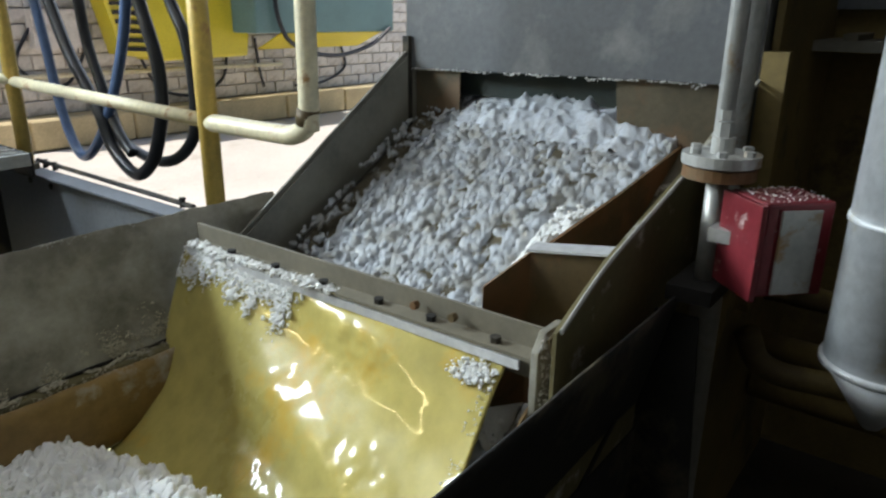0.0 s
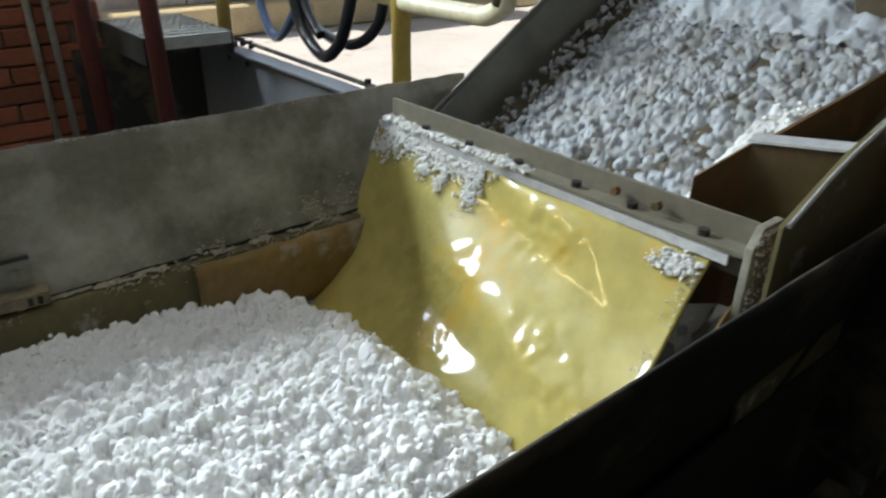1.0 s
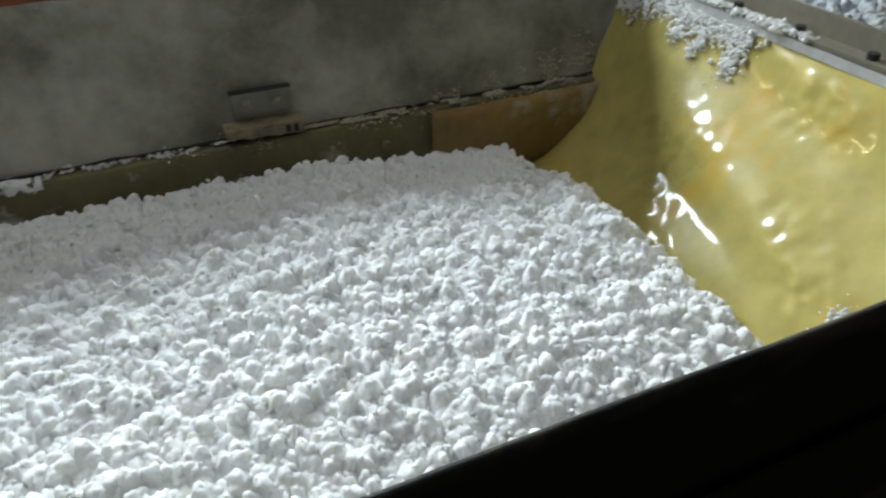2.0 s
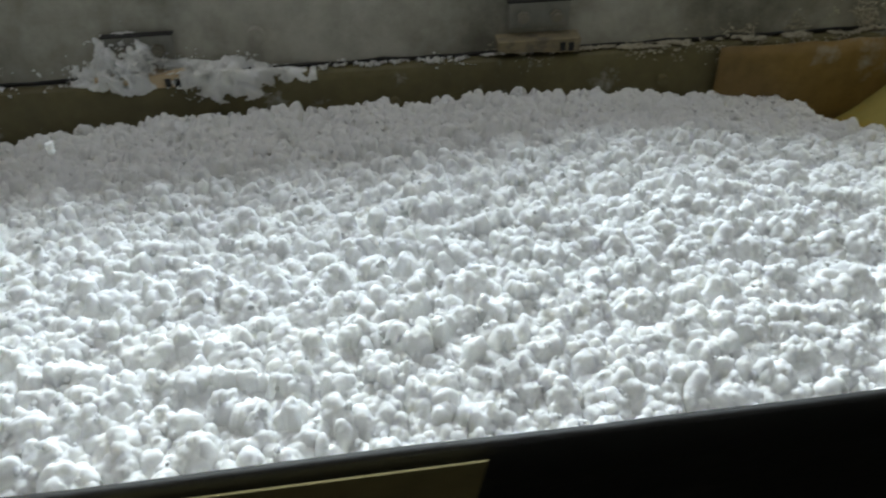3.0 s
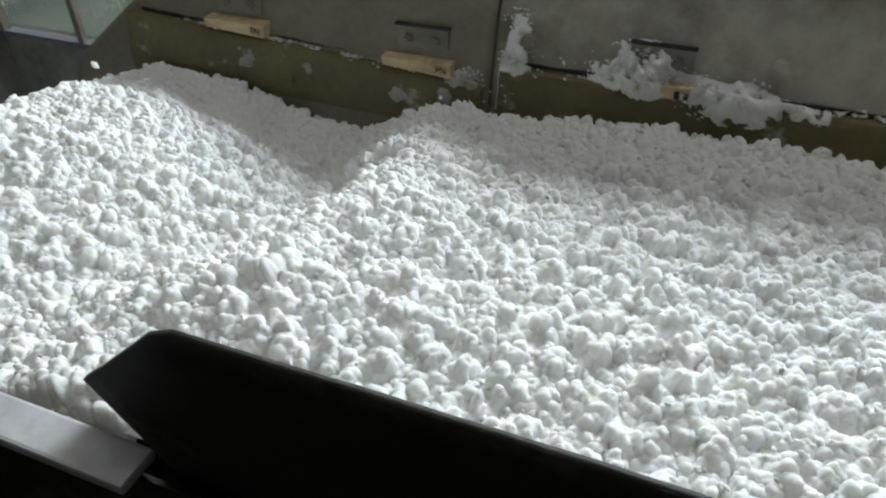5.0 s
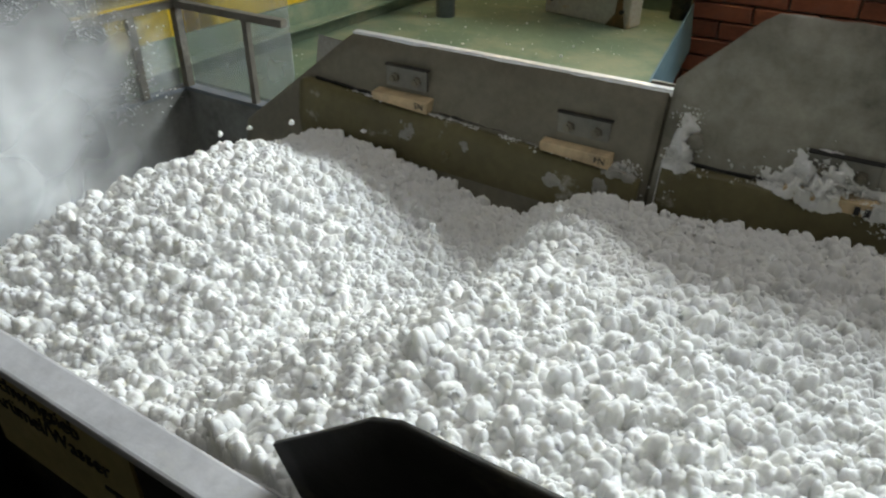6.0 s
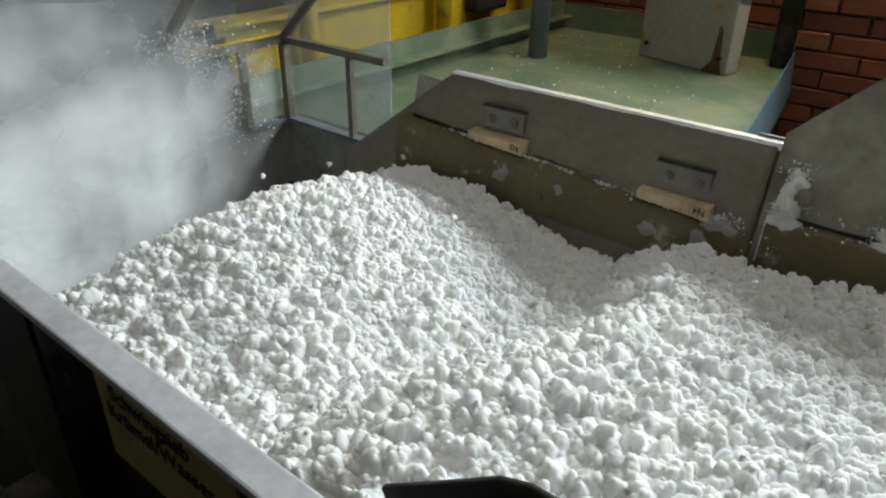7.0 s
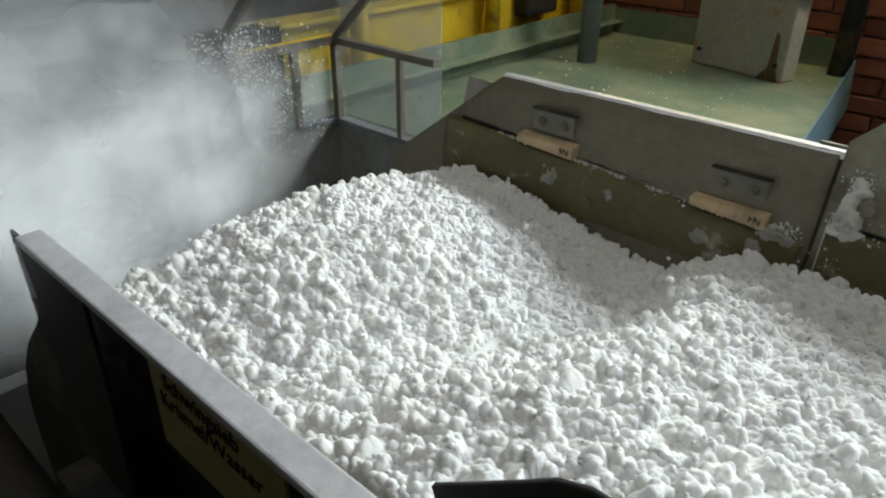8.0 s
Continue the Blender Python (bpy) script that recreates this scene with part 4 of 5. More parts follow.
caked("crumb_crust", "thin white splashes dried on the lower clamping rail", -2.44, -1.68, [
    (-2.36, 0.84, 0.035, 0.10, 0.010), (-2.27, 0.80, 0.045, 0.10, 0.010), (-2.16, 0.86, 0.035, 0.10, 0.010), (-2.03, 0.84, 0.03, 0.12, 0.011), (-1.93, 0.86, 0.04, 0.10, 0.010),
    (-1.83, 0.88, 0.04, 0.08, 0.009), (-1.71, 0.56, 0.035, 0.14, 0.020), (-1.74, 0.80, 0.02, 0.1, 0.010), (-2.05, 0.54, 0.10, 0.05, 0.008), (-1.92, 0.54, 0.08, 0.05, 0.008), (-2.30, 0.54, 0.05, 0.05, 0.008)], CRUST_GREY)
# the dark gap between plate and rail, drawn as a thin near-black strip
for x0, x1 in ((-1.64, 0.15), (-2.42, -1.675)):
    part("seal_strip", sheet(lambda u, v: (x0 + (x1 - x0) * u, 0.9375 - 0.002 * v + 0.0015 * noise.noise(Vector((u * 40, v, 2))), ledge_z(x0 + (x1 - x0) * u) + 0.001 + 0.006 * v + 0.004 * noise.noise(Vector((u * 30, 3, 1))) * v), 60, 2, 0.003),
         STEEL_DARK, sieve, "dark strip drawn for the shaded gap above the clamping rail")

# ---- the crumb bed ----
V = 0.16  # drift of the bed, metres a second
bed = holder("crumb_bed", (-1.2, 0.5, 0.78), "deep bed of loose white rubber crumbs drifting along the sieve", "crumbs", kind="stuff")


def bed_z(x, y):
    crown = 1 - abs((y - 0.45) / 0.5) ** 2.2
    one = 0.897 + 0.045 * crown - 0.05 * smooth(-0.8, -0.22, x) + 0.015 * math.sin(x * 3.1 + y * 4) * (1 - smooth(0.6, 0.85, y))
    two = 0.790 + 0.028 * crown + (0.085 * crown + 0.02) * smooth(-1.85, -2.28, x) - 0.30 * smooth(-2.36, -2.78, x)
    one -= 0.006 * smooth(0.60, 0.88, y) + 0.022 * smooth(-1.35, -1.62, x) * smooth(0.5, 0.85, y)
    edge = -1.70 - 0.16 * max(0, 0.62 - y) - 0.03 * math.sin(y * 9)
    z = two + (one - two) * smooth(edge - 0.18 - 0.5 * max(0, 0.5 - y), edge + 0.02 + 0.15 * max(0, 0.5 - y), x)
    if x > -0.33:
        z -= 0.13 * smooth(-0.33, -0.16, x)
    if x > 0.0:
        z = max(0.76, 0.80 + SL * (x - 0.05))
    return z


LANES, LEN = (0.197, 0.396, 0.595, 0.794), 0.076
LW = 0.199


CRUMB_MESHES = [clumped("crumb_layer", LEN, LW, 20 + i, CRUMB) for i in range(9)]
layers = []
i = 0
x = -2.80
while x < 0.45:
    for j, y in enumerate(LANES):
        ob = new("crumb_layer", CRUMB_MESHES[(i * 5 + j * 4) % 9])
        ob.parent, ob.matrix_parent_inverse = bed, Matrix.Translation(-bed.location)
        layers.append((ob, x + 0.038 * (j % 2), y + 0.006 * math.sin(i * 2.3 + j)))
    x += LEN
    i += 1

# the packed mass underneath, which keeps its shape
part("packed_mass", sheet(lambda u, v: (-2.62 + 2.40 * u, 0.085 + 0.815 * v, bed_z(-2.62 + 2.40 * u, 0.085 + 0.815 * v) - 0.010), 160, 48), CRUMB, bed, "packed crumbs below the surface", smooth=True)

# single crumbs that hop on the shaking bed
hoppers = []
for k in range(26):
    rng = np.random.default_rng(300 + k)
    s = rng.uniform(0.004, 0.009)
    ob = tagged(new("loose_crumb", scatter("loose_crumb", np.array([(0, 0, 0.0)]), [s], CRUMB)), "single white crumb bouncing on the bed", "crumb", "bouncing crumbs", "stuff")
    hoppers.append((ob, rng.uniform(-2.2, -0.4), rng.uniform(0.15, 0.82), rng.uniform(0.02, 0.06), rng.uniform(0.0, 1.0)))

# wet flow on the chute
flow = holder("crumb_flow", (0.4, 0.5, 0.95), "fast wet grey-white slurry of crumbs and water", "crumbs", kind="stuff")


FLOW_MESHES = [clumped("flow_layer", 0.19, 0.38, 70 + i, CRUMB_WET, 150, 420, 60, 6, worn=4) for i in range(4)]
streams = []
tilt = -math.degrees(math.atan(SL))
for n in range(19):
    for j, y in enumerate((0.40, 0.66)):
        ob = new("flow_layer", FLOW_MESHES[(n * 3 + j) % 4])
        ob.parent, ob.matrix_parent_inverse = flow, Matrix.Translation(-flow.location)
        streams.append((ob, 0.02 + 0.17 * n + 0.06 * j, y))


def stray_mesh(k):
    """Loose clumps that ride on the water film beside the main flow, fewer with distance from it."""
    global rng
    rng = np.random.default_rng(500 + k)
    pl, sz = [], []
    for _ in range(46):
        cx, cy, n = rng.uniform(-0.09, 0.09), 0.13 * rng.random() ** 1.8, rng.integers(2, 6)
        for _ in range(n):
            pl.append((cx + 0.008 * rng.normal(), cy - 0.01 + 0.006 * rng.normal(), 0.004 * rng.random()))
            sz.append(rng.uniform(0.003, 0.010))
    return scatter("stray_clumps", np.array(pl), np.array(sz), CRUMB_WET)


STRAY_MESHES = [stray_mesh(k) for k in range(4)]
for n in range(18):
    ob = new("stray_clumps", STRAY_MESHES[n % 4])
    ob.parent, ob.matrix_parent_inverse = flow, Matrix.Translation(-flow.location)
    streams.append((ob, 0.05 + 0.18 * n, 0.82))


def water_at(u, v):
    x, y = 0.05 + 1.3 * u, 0.075 + 0.86 * v
    m = 1 - abs(v - 0.5) * 1.6
    return (x, y, chute_z(x) + 0.012 + 0.03 * max(0, m) + 0.006 * noise.noise(Vector((x * 14, y * 22, 0))) + 0.004 * noise.noise(Vector((x * 40, y * 50, 2))) - 0.014)


part("water_film", sheet(water_at, 90, 60), FILM, flow, "thin brown water film", smooth=True)
# white foam bank along the near side of the flow
def foam_at(x0, x1, y0, y1, h):
    def f(u, v):
        x, y = x0 + (x1 - x0) * u, y0 + (y1 - y0) * v + 0.02 * noise.noise(Vector((u * 5, v * 3, 1)))
        rough = 0.020 * noise.noise(Vector((x * 22, y * 24, 5))) + 0.012 * noise.noise(Vector((x * 60, y * 60, 2))) + 0.006 * noise.noise(Vector((x * 130, y * 130, 4)))
        return (x, y, chute_z(x) + 0.01 + h * (math.sin(math.pi * v) * math.sin(math.pi * min(1, 0.08 + u * 0.9))) ** 0.6 + rough)
    return f


part("foam", sheet(foam_at(0.03, 0.52, 0.20, 0.37, 0.095), 110, 60), CRUMB_LOOSE, flow, "white foam bank along the chute's near side", smooth=True)
part("foam", sheet(foam_at(0.69, 1.0, 0.2, 0.84, 0.056), 100, 110), FOAM, flow, "white foam pouring out under the hopper", smooth=True)

pl = []
for _ in range(620):
    u, v = rng.random(), np.clip(0.5 + 0.22 * rng.normal(), 0.02, 0.98)
    p = foam_at(0.03, 0.52, 0.20, 0.37, 0.095)(u, v)
    pl.append((p[0], p[1], p[2] + 0.002))
froth = new("froth", scatter("froth", np.array(pl), 0.003 + 0.006 * rng.random(len(pl)) ** 2, CRUMB_LOOSE))
froth.parent, froth.matrix_parent_inverse = flow, Matrix.Translation(-flow.location)
tagged(froth, "white crumbs heaped on the foam", kind="stuff")

# ---- vapour over the discharge box ----
vapour = holder("vapour", (-2.7, 0.3, 0.85), "drifting white water vapour over the discharge box", "vapour", kind="stuff")
puffs = []


def puff_mesh(k):
    def f(u, v):
        a, b = 2 * u - 1, 2 * v - 1
        return (a, b, 0.05 * math.sin(a * 2 + k) + 0.04 * math.cos(b * 2.3 + 2 * k) + 0.05 * noise.noise(Vector((a * 2, b * 2, k))))

    return mesh_of(sheet(f, 14, 14), "puff", True)


for k, (x, y, z, s) in enumerate(((-2.84, 0.25, 0.98, 0.42), (-2.80, 0.10, 0.90, 0.40), (-2.76, 0.35, 0.86, 0.30), (-2.72, 0.02, 1.02, 0.42), (-2.68, 0.20, 0.84, 0.30), (-2.82, 0.45, 1.02, 0.30),
                                  (-2.64, 0.05, 0.90, 0.30), (-2.86, -0.02, 1.12, 0.45), (-2.6, 0.12, 0.80, 0.24), (-2.74, 0.30, 1.10, 0.36), (-2.87, 0.2, 0.8, 0.36), (-2.7, -0.1, 0.85, 0.36), (-2.78, 0.18, 1.0, 0.5), (-2.66, 0.0, 0.95, 0.45), (-2.84, 0.35, 0.92, 0.42), (-2.8, 0.05, 1.08, 0.5), (-2.79, 0.50, 0.84, 0.34), (-2.76, 0.40, 0.95, 0.36), (-2.82, 0.55, 0.98, 0.30), (-2.72, 0.22, 0.92, 0.42))):
    me = puff_mesh(k)
    me.materials.append(VAPOUR)
    ob = new("puff", me)
    ob.parent, ob.matrix_parent_inverse = vapour, Matrix.Translation(-vapour.location)
    ob.scale = (s, s * 0.85, s)
    ob.visible_shadow = False
    puffs.append((ob, x, y, z, k))

# ---- behind the trough: bin, railing, hoses ----
bin_ = holder("bin", (0.2, 2, FLOOR_Z), "grey-blue painted steel bin with an open top", "bin")
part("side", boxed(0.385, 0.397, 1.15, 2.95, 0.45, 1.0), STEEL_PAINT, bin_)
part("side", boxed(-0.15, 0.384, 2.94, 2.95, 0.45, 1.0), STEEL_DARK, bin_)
part("rim", boxed(0.355, 0.43, 1.15, 2.95, 1.0, 1.008), STEEL_PAINT, bin_)
for y in (2.45, 2.62):
    part("hole", tube([(0.386, y, 0.965), (0.380, y, 0.965)], 0.012, 12), STEEL_DARK, bin_, "dark bolt hole")
for x0 in (0.0, 0.27):
    part("foot", boxed(x0, x0 + 0.06, 2.0, 2.06, FLOOR_Z, 0.46), STEEL_DARK, bin_)
part("bottom", boxed(-0.15, 0.384, 1.15, 2.94, 0.45, 0.46), STEEL_DARK, bin_)

grate = holder("grating", (0.16, 2.75, 1.09), "light galvanised steel walkway grating over the bin", "grating")
part("frame", boxed(0.0, 0.325, 2.44, 2.455, 1.055, 1.10), GRATE, grate)
part("frame", boxed(0.0, 0.325, 3.0, 3.01, 1.06, 1.10), GRATE, grate)
for n in range(12):
    x = 0.006 + n * 0.0285
    part("bar", boxed(x - 0.002, x + 0.002, 2.456, 3.0, 1.06, 1.10), GRATE, grate)
for n in range(8):
    y = 2.50 + n * 0.068
    part("cross_bar", tube([(0.0, y, 1.1), (0.325, y, 1.1)], 0.005, 6), GRATE, grate)
part("support", boxed(-0.01, 0.0, 2.45, 3.0, 1.0, 1.1), STEEL_DARK, grate)
part("support", boxed(0.326, 0.336, 2.45, 3.0, 1.008, 1.1), STEEL_DARK, grate)

rail = holder("railing", (0.386, 1.8, 1.008), "cream-yellow painted tubular railing with worn spots", "railing")
part("post", tube([(0.386, 1.40, 1.009), (0.386, 1.40, 2.05)], 0.028, 20), RAIL_YELLOW, rail, smooth=True)
part("post", tube([(0.386, 2.63, 1.009), (0.386, 2.63, 2.05)], 0.027, 20), RAIL_YELLOW, rail, smooth=True)
part("foot", tube([(0.386, 2.63, 1.009), (0.386, 2.63, 1.03)], 0.042, 16), STEEL_PLAIN, rail)
part("mid_rail", tube(spline([(0.386, 1.40, 1.312), (0.386, 1.10, 1.312), (0.386, 1.035, 1.318), (0.386, 0.992, 1.345), (0.386, 0.982, 1.40), (0.386, 0.975, 2.05)], 8), 0.025, 20), CREAM_PAINT, rail, "cream rail with an elbow", smooth=True)
part("mid_rail", tube([(0.386, 1.40, 1.315), (0.386, 2.65, 1.345)], 0.021, 16), CREAM_PAINT, rail, smooth=True)
part("mid_rail", tube(spline([(0.386, 2.62, 1.345), (0.2, 2.75, 1.40), (-0.3, 2.85, 1.42)], 8), 0.02, 16), CREAM_PAINT, rail, smooth=True)
part("coupling", tube([(0.386, 0.992, 1.345), (0.386, 0.984, 1.385)], 0.028, 20), RUST, rail, "rusty coupling", smooth=True)
part("top_rail", tube([(0.386, 0.97, 2.05), (0.386, 2.66, 2.05)], 0.03, 16), CREAM_PAINT, rail, smooth=True)

cable = holder("tie_cable", (0.42, 2, 1.01), "thin dark steel tie rod with clamps along the bin's rim", "cable")
part("rod", tube([(0.44, 2.66, 1.03), (0.44, 1.60, 1.02)], 0.009, 8), STEEL_DARK, cable)
for y in (2.60, 2.52, 1.66):
    part("clamp", tube([(0.44, y, 1.008), (0.44, y, 1.04)], 0.011, 8), STEEL_DARK, cable)

for k, (pts, r, mat, label) in enumerate((
        ([(0.62, 3.01, 4.5), (0.62, 2.984, 3.2), (0.62, 2.932, 2.3), (0.62, 2.855, 1.88), (0.62, 2.751, 1.641), (0.62, 2.651, 1.448), (0.62, 2.552, 1.326), (0.62, 2.463, 1.207), (0.62, 2.401, 1.086), (0.62, 2.255, 1.001), (0.62, 2.131, 1.058), (0.62, 2.054, 1.173), (0.62, 2.01, 1.299), (0.62, 2.013, 1.435), (0.62, 2.047, 1.538), (0.62, 2.085, 1.64), (0.62, 2.16, 1.88), (0.62, 2.215, 2.3), (0.62, 2.253, 3.2), (0.62, 2.271, 4.5)], 0.024, BLACK_RUBBER, "black rubber hose hanging in a long loop"),
        ([(0.65, 2.636, 4.5), (0.65, 2.63, 3.2), (0.65, 2.616, 2.3), (0.65, 2.595, 1.88), (0.65, 2.568, 1.641), (0.65, 2.545, 1.473), (0.65, 2.475, 1.303), (0.65, 2.43, 1.185), (0.65, 2.357, 1.102), (0.65, 2.311, 1.07)], 0.021, BLACK_RUBBER, "short black rubber hose with a cut end"),
        ([(0.68, 2.276, 4.5), (0.68, 2.248, 3.2), (0.68, 2.19, 2.3), (0.68, 2.105, 1.88), (0.68, 1.99, 1.641), (0.68, 1.927, 1.531), (0.68, 1.9, 1.4), (0.68, 1.904, 1.263), (0.68, 1.934, 1.169), (0.68, 2.034, 1.088), (0.68, 2.165, 1.053), (0.68, 2.322, 1.069), (0.68, 2.427, 1.106), (0.68, 2.471, 1.17), (0.68, 2.49, 1.232)], 0.021, BLACK_RUBBER, "black rubber hose hanging in a slack loop"),
        ([(0.64, 3.02, 4.5), (0.64, 3.02, 3.2), (0.64, 3.0, 2.3), (0.64, 2.96, 1.9), (0.64, 2.92, 1.64), (0.64, 2.884, 1.46), (0.64, 2.839, 1.23), (0.64, 2.768, 1.068), (0.64, 2.678, 1.012), (0.64, 2.529, 1.107), (0.64, 2.383, 1.289), (0.64, 2.277, 1.462), (0.64, 2.205, 1.64), (0.64, 2.15, 1.9), (0.64, 2.11, 2.3), (0.64, 2.1, 3.2), (0.64, 2.1, 4.5)], 0.02, BLUE_HOSE, "faded blue rubber hose hanging in a loop"))):
    ob = part("hose", tube(spline(pts, 10), r, 14), mat, smooth=True)
    tagged(ob, label, "hose", "hanging hoses")

for x, y, a in ((-0.16, 2.55, 0.03), (0.02, 2.38, 0.03)):
    ob = part("standpipe", tube([(x, y, FLOOR_Z), (x - a, y, 2.6)], 0.032, 16), RED_PIPE, smooth=True)
    tagged(ob, "dark red painted vertical pipe", "pipe", "dark red pipes")
for x in (-0.26, -0.19):
    ob = part("conduit", tube([(x, 2.97, FLOOR_Z), (x - 0.02, 2.97, 2.4)], 0.014, 10), GREY_PIPE, smooth=True)
    tagged(ob, "thin grey conduit on the brick wall", "conduit", "wall conduits")

# ---- yard machines ----
m1 = holder("yellow_machine", (4.1, 6.5, FLOOR_Z), "bright yellow enamelled machine cover with black louvres", "machine")
part("cover", slab([(3.26, 6.3, 1.115), (4.31, 6.3, 1.13), (4.42, 6.3, 1.95), (3.03, 6.3, 1.95)], (0, 0.5, 0)), YELLOW_CLEAN, m1, bevel=0.03)
part("flank", slab([(2.98, 6.55, 1.18), (3.25, 6.31, 1.13), (3.02, 6.31, 1.95), (2.80, 6.55, 1.95)], (0, 0.25, 0)), YELLOW_CLEAN, m1)
for n in range(7):
    z = 1.22 + 0.085 * n
    part("louvre", slab([(2.995 - 0.021 * n, 6.50, z), (3.175 - 0.023 * n, 6.345, z - 0.01), (3.175 - 0.023 * n, 6.345, z + 0.03), (2.995 - 0.021 * n, 6.50, z + 0.04)], (-0.012, -0.014, 0)), STEEL_DARK, m1, "dark louvre slot")
for x in (3.4, 4.2):
    part("wall_bracket", boxed(x, x + 0.08, 6.79, 6.835, 1.3, 1.9), STEEL_DARK, m1)
m2 = holder("teal_machine", (6, 6.2, FLOOR_Z), "dark teal machine housing with a yellow underside", "machine")
part("housing", boxed(4.13, 6.3, 5.9, 6.6, 1.38, 2.4), TEAL_PAINT, m2, bevel=0.02)
part("underside", slab([(4.5, 5.93, 1.375), (6.1, 5.93, 1.375), (6.1, 6.35, 1.19), (4.5, 6.35, 1.19)], (0, 0.02, 0.01)), YELLOW_CLEAN, m2, "yellow under-panel")
for x in (4.6, 5.8):
    part("wall_bracket", boxed(x, x + 0.1, 6.59, 6.835, 1.5, 1.6), STEEL_DARK, m2)
part("cable", tube(spline([(4.36, 5.87, 1.9), (4.40, 5.85, 1.5), (4.62, 5.85, 1.24), (5.2, 5.85, 1.12), (5.8, 5.85, 1.22), (6.2, 5.87, 1.42)], 8), 0.025, 10), BLACK_RUBBER, m2, "black sagging cable", smooth=True)
panel = tagged(part("wall_box", boxed(2.25, 2.75, 6.7, 6.86, 1.25, 1.6), BLOCK), "pale grey electrical box on the block wall", "box")
for k, pts in enumerate(([(3.3, 6.8, 1.15), (3.5, 6.8, 0.8), (3.9, 6.8, 0.7), (4.3, 6.8, 0.85), (4.4, 6.8, 1.2)], [(4.8, 6.8, 1.3), (4.85, 6.8, 0.9), (4.9, 6.8, 0.72)], [(6.2, 6.8, 1.25), (6.3, 6.8, 0.9), (5.9, 6.8, 0.72), (5.4, 6.8, 0.7)],
                         [(2.3, 6.8, 1.5), (2.1, 6.8, 1.1), (2.5, 6.8, 0.9), (2.8, 6.8, 1.3)])):
    tagged(part("wall_cable", tube(spline(pts, 8), 0.016, 8), BLACK_RUBBER, smooth=True), "thin black cable hanging along the block wall", "cable", "wall cables")
tagged(part("wall_pipe", tube([(1.5, 6.8, 1.0), (5.2, 6.8, 0.98)], 0.025, 10), CREAM_PAINT, smooth=True), "pale pipe along the block wall", "pipe")

# ---- east side: valve, red box, duct ----
valve = holder("standing_pipe", (0.30, -0.02, 1.19), "grey standpipe with a dusty bolted flange and rusty underside", "pipe")
part("footing", boxed(0.24, 0.74, -0.05, 0.02, 1.19, 1.215), STEEL_DARK, valve, "dark steel footing")
part("lower_pipe", tube([(0.30, -0.02, 1.214), (0.30, -0.02, 1.385)], 0.0165, 18), GREY_PIPE, valve, smooth=True)
part("flange", tube([(0.30, -0.02, 1.400), (0.30, -0.02, 1.416)], 0.057, 28), GREY_PIPE, valve, "dusty grey flange", bevel=0.0)
part("flange", tube([(0.30, -0.02, 1.379), (0.30, -0.02, 1.397)], 0.054, 28), RUST, valve, "rusty lower flange")
for n in range(6):
    a = n * math.pi / 3 + 0.3
    part("bolt", tube([(0.30 + 0.043 * math.cos(a), -0.02 + 0.043 * math.sin(a), 1.416), (0.30 + 0.043 * math.cos(a), -0.02 + 0.043 * math.sin(a), 1.424)], 0.008, 6), GREY_PIPE, valve)
bm = tube([(0.30, -0.02, 1.416), (0.30, -0.02, 1.44)], 0.017, 16)
tube([(0.30, -0.02, 1.44), (0.30, -0.02, 1.462)], 0.013, 6, bm)
tube([(0.30, -0.02, 1.465), (0.30, -0.02, 1.48)], 0.0125, 6, bm)
part("gland", bm, GREY_PIPE, valve, "nut and gland")
part("spindle", tube([(0.30, -0.02, 1.48), (0.30, -0.02, 2.6)], 0.011, 16), GREY_PIPE, valve, smooth=True)
tagged(part("riser_pipe", tube([(0.46, 0.015, FLOOR_Z), (0.46, 0.015, 2.8)], 0.027, 20), GREY_PIPE, smooth=True), "thick pale grey riser pipe beside the chute", "pipe")

mr = pose(0.28, -0.12, 1.308, 0, 0, -44)
rbox = holder("red_box", (0.285, -0.125, 1.225), "dusty red painted metal box with grey cover on a pipe arm", "box")
part("casing", boxed(-0.052, 0.052, -0.040, 0.05, -0.075, 0.062, m=mr), RED_PAINT, rbox, bevel=0.004)
part("cover", boxed(-0.03, 0.03, -0.0455, -0.0415, -0.07, 0.052, m=mr), GREY_PIPE, rbox, "plain grey cover strip", bevel=0.001)
part("flange_edge", boxed(-0.062, -0.053, -0.046, 0.055, -0.08, 0.06, m=mr), RED_PAINT, rbox, bevel=0.002)
part("arm", boxed(0.25, 0.315, -0.078, -0.03, 1.292, 1.312), GREY_PIPE, rbox, "grey arm")
pl = [tuple(mr @ Vector((rng.uniform(-0.05, 0.05), rng.uniform(-0.038, 0.048), 0.064))) for _ in range(160)]
dust = new("dust", scatter("dust", np.array(pl), rng.uniform(0.0008, 0.002, 160), CRUMB))
dust.parent, dust.matrix_parent_inverse = rbox, Matrix.Translation(-rbox.location)
tagged(dust, "white dust specks on its top", kind="stuff")

duct = holder("duct", (0.265, -0.282, FLOOR_Z), "white sheet-metal duct with a bolted collar and tapering lower end", "duct")
part("pipe", tube([(0.265, -0.282, 1.165), (0.265, -0.282, 4.5)], 0.077, 36), WHITE_DUCT, duct, smooth=True)
part("collar", tube([(0.265, -0.282, 1.36), (0.265, -0.282, 1.368)], 0.0795, 36), WHITE_DUCT, duct, smooth=True)
part("collar", tube([(0.265, -0.282, 1.158), (0.265, -0.282, 1.167)], 0.0815, 36), WHITE_DUCT, duct, smooth=True)
part("cone", tube([(0.265, -0.282, 1.161), (0.265, -0.282, 1.065)], [0.077, 0.012], 36), WHITE_DUCT, duct, smooth=True)
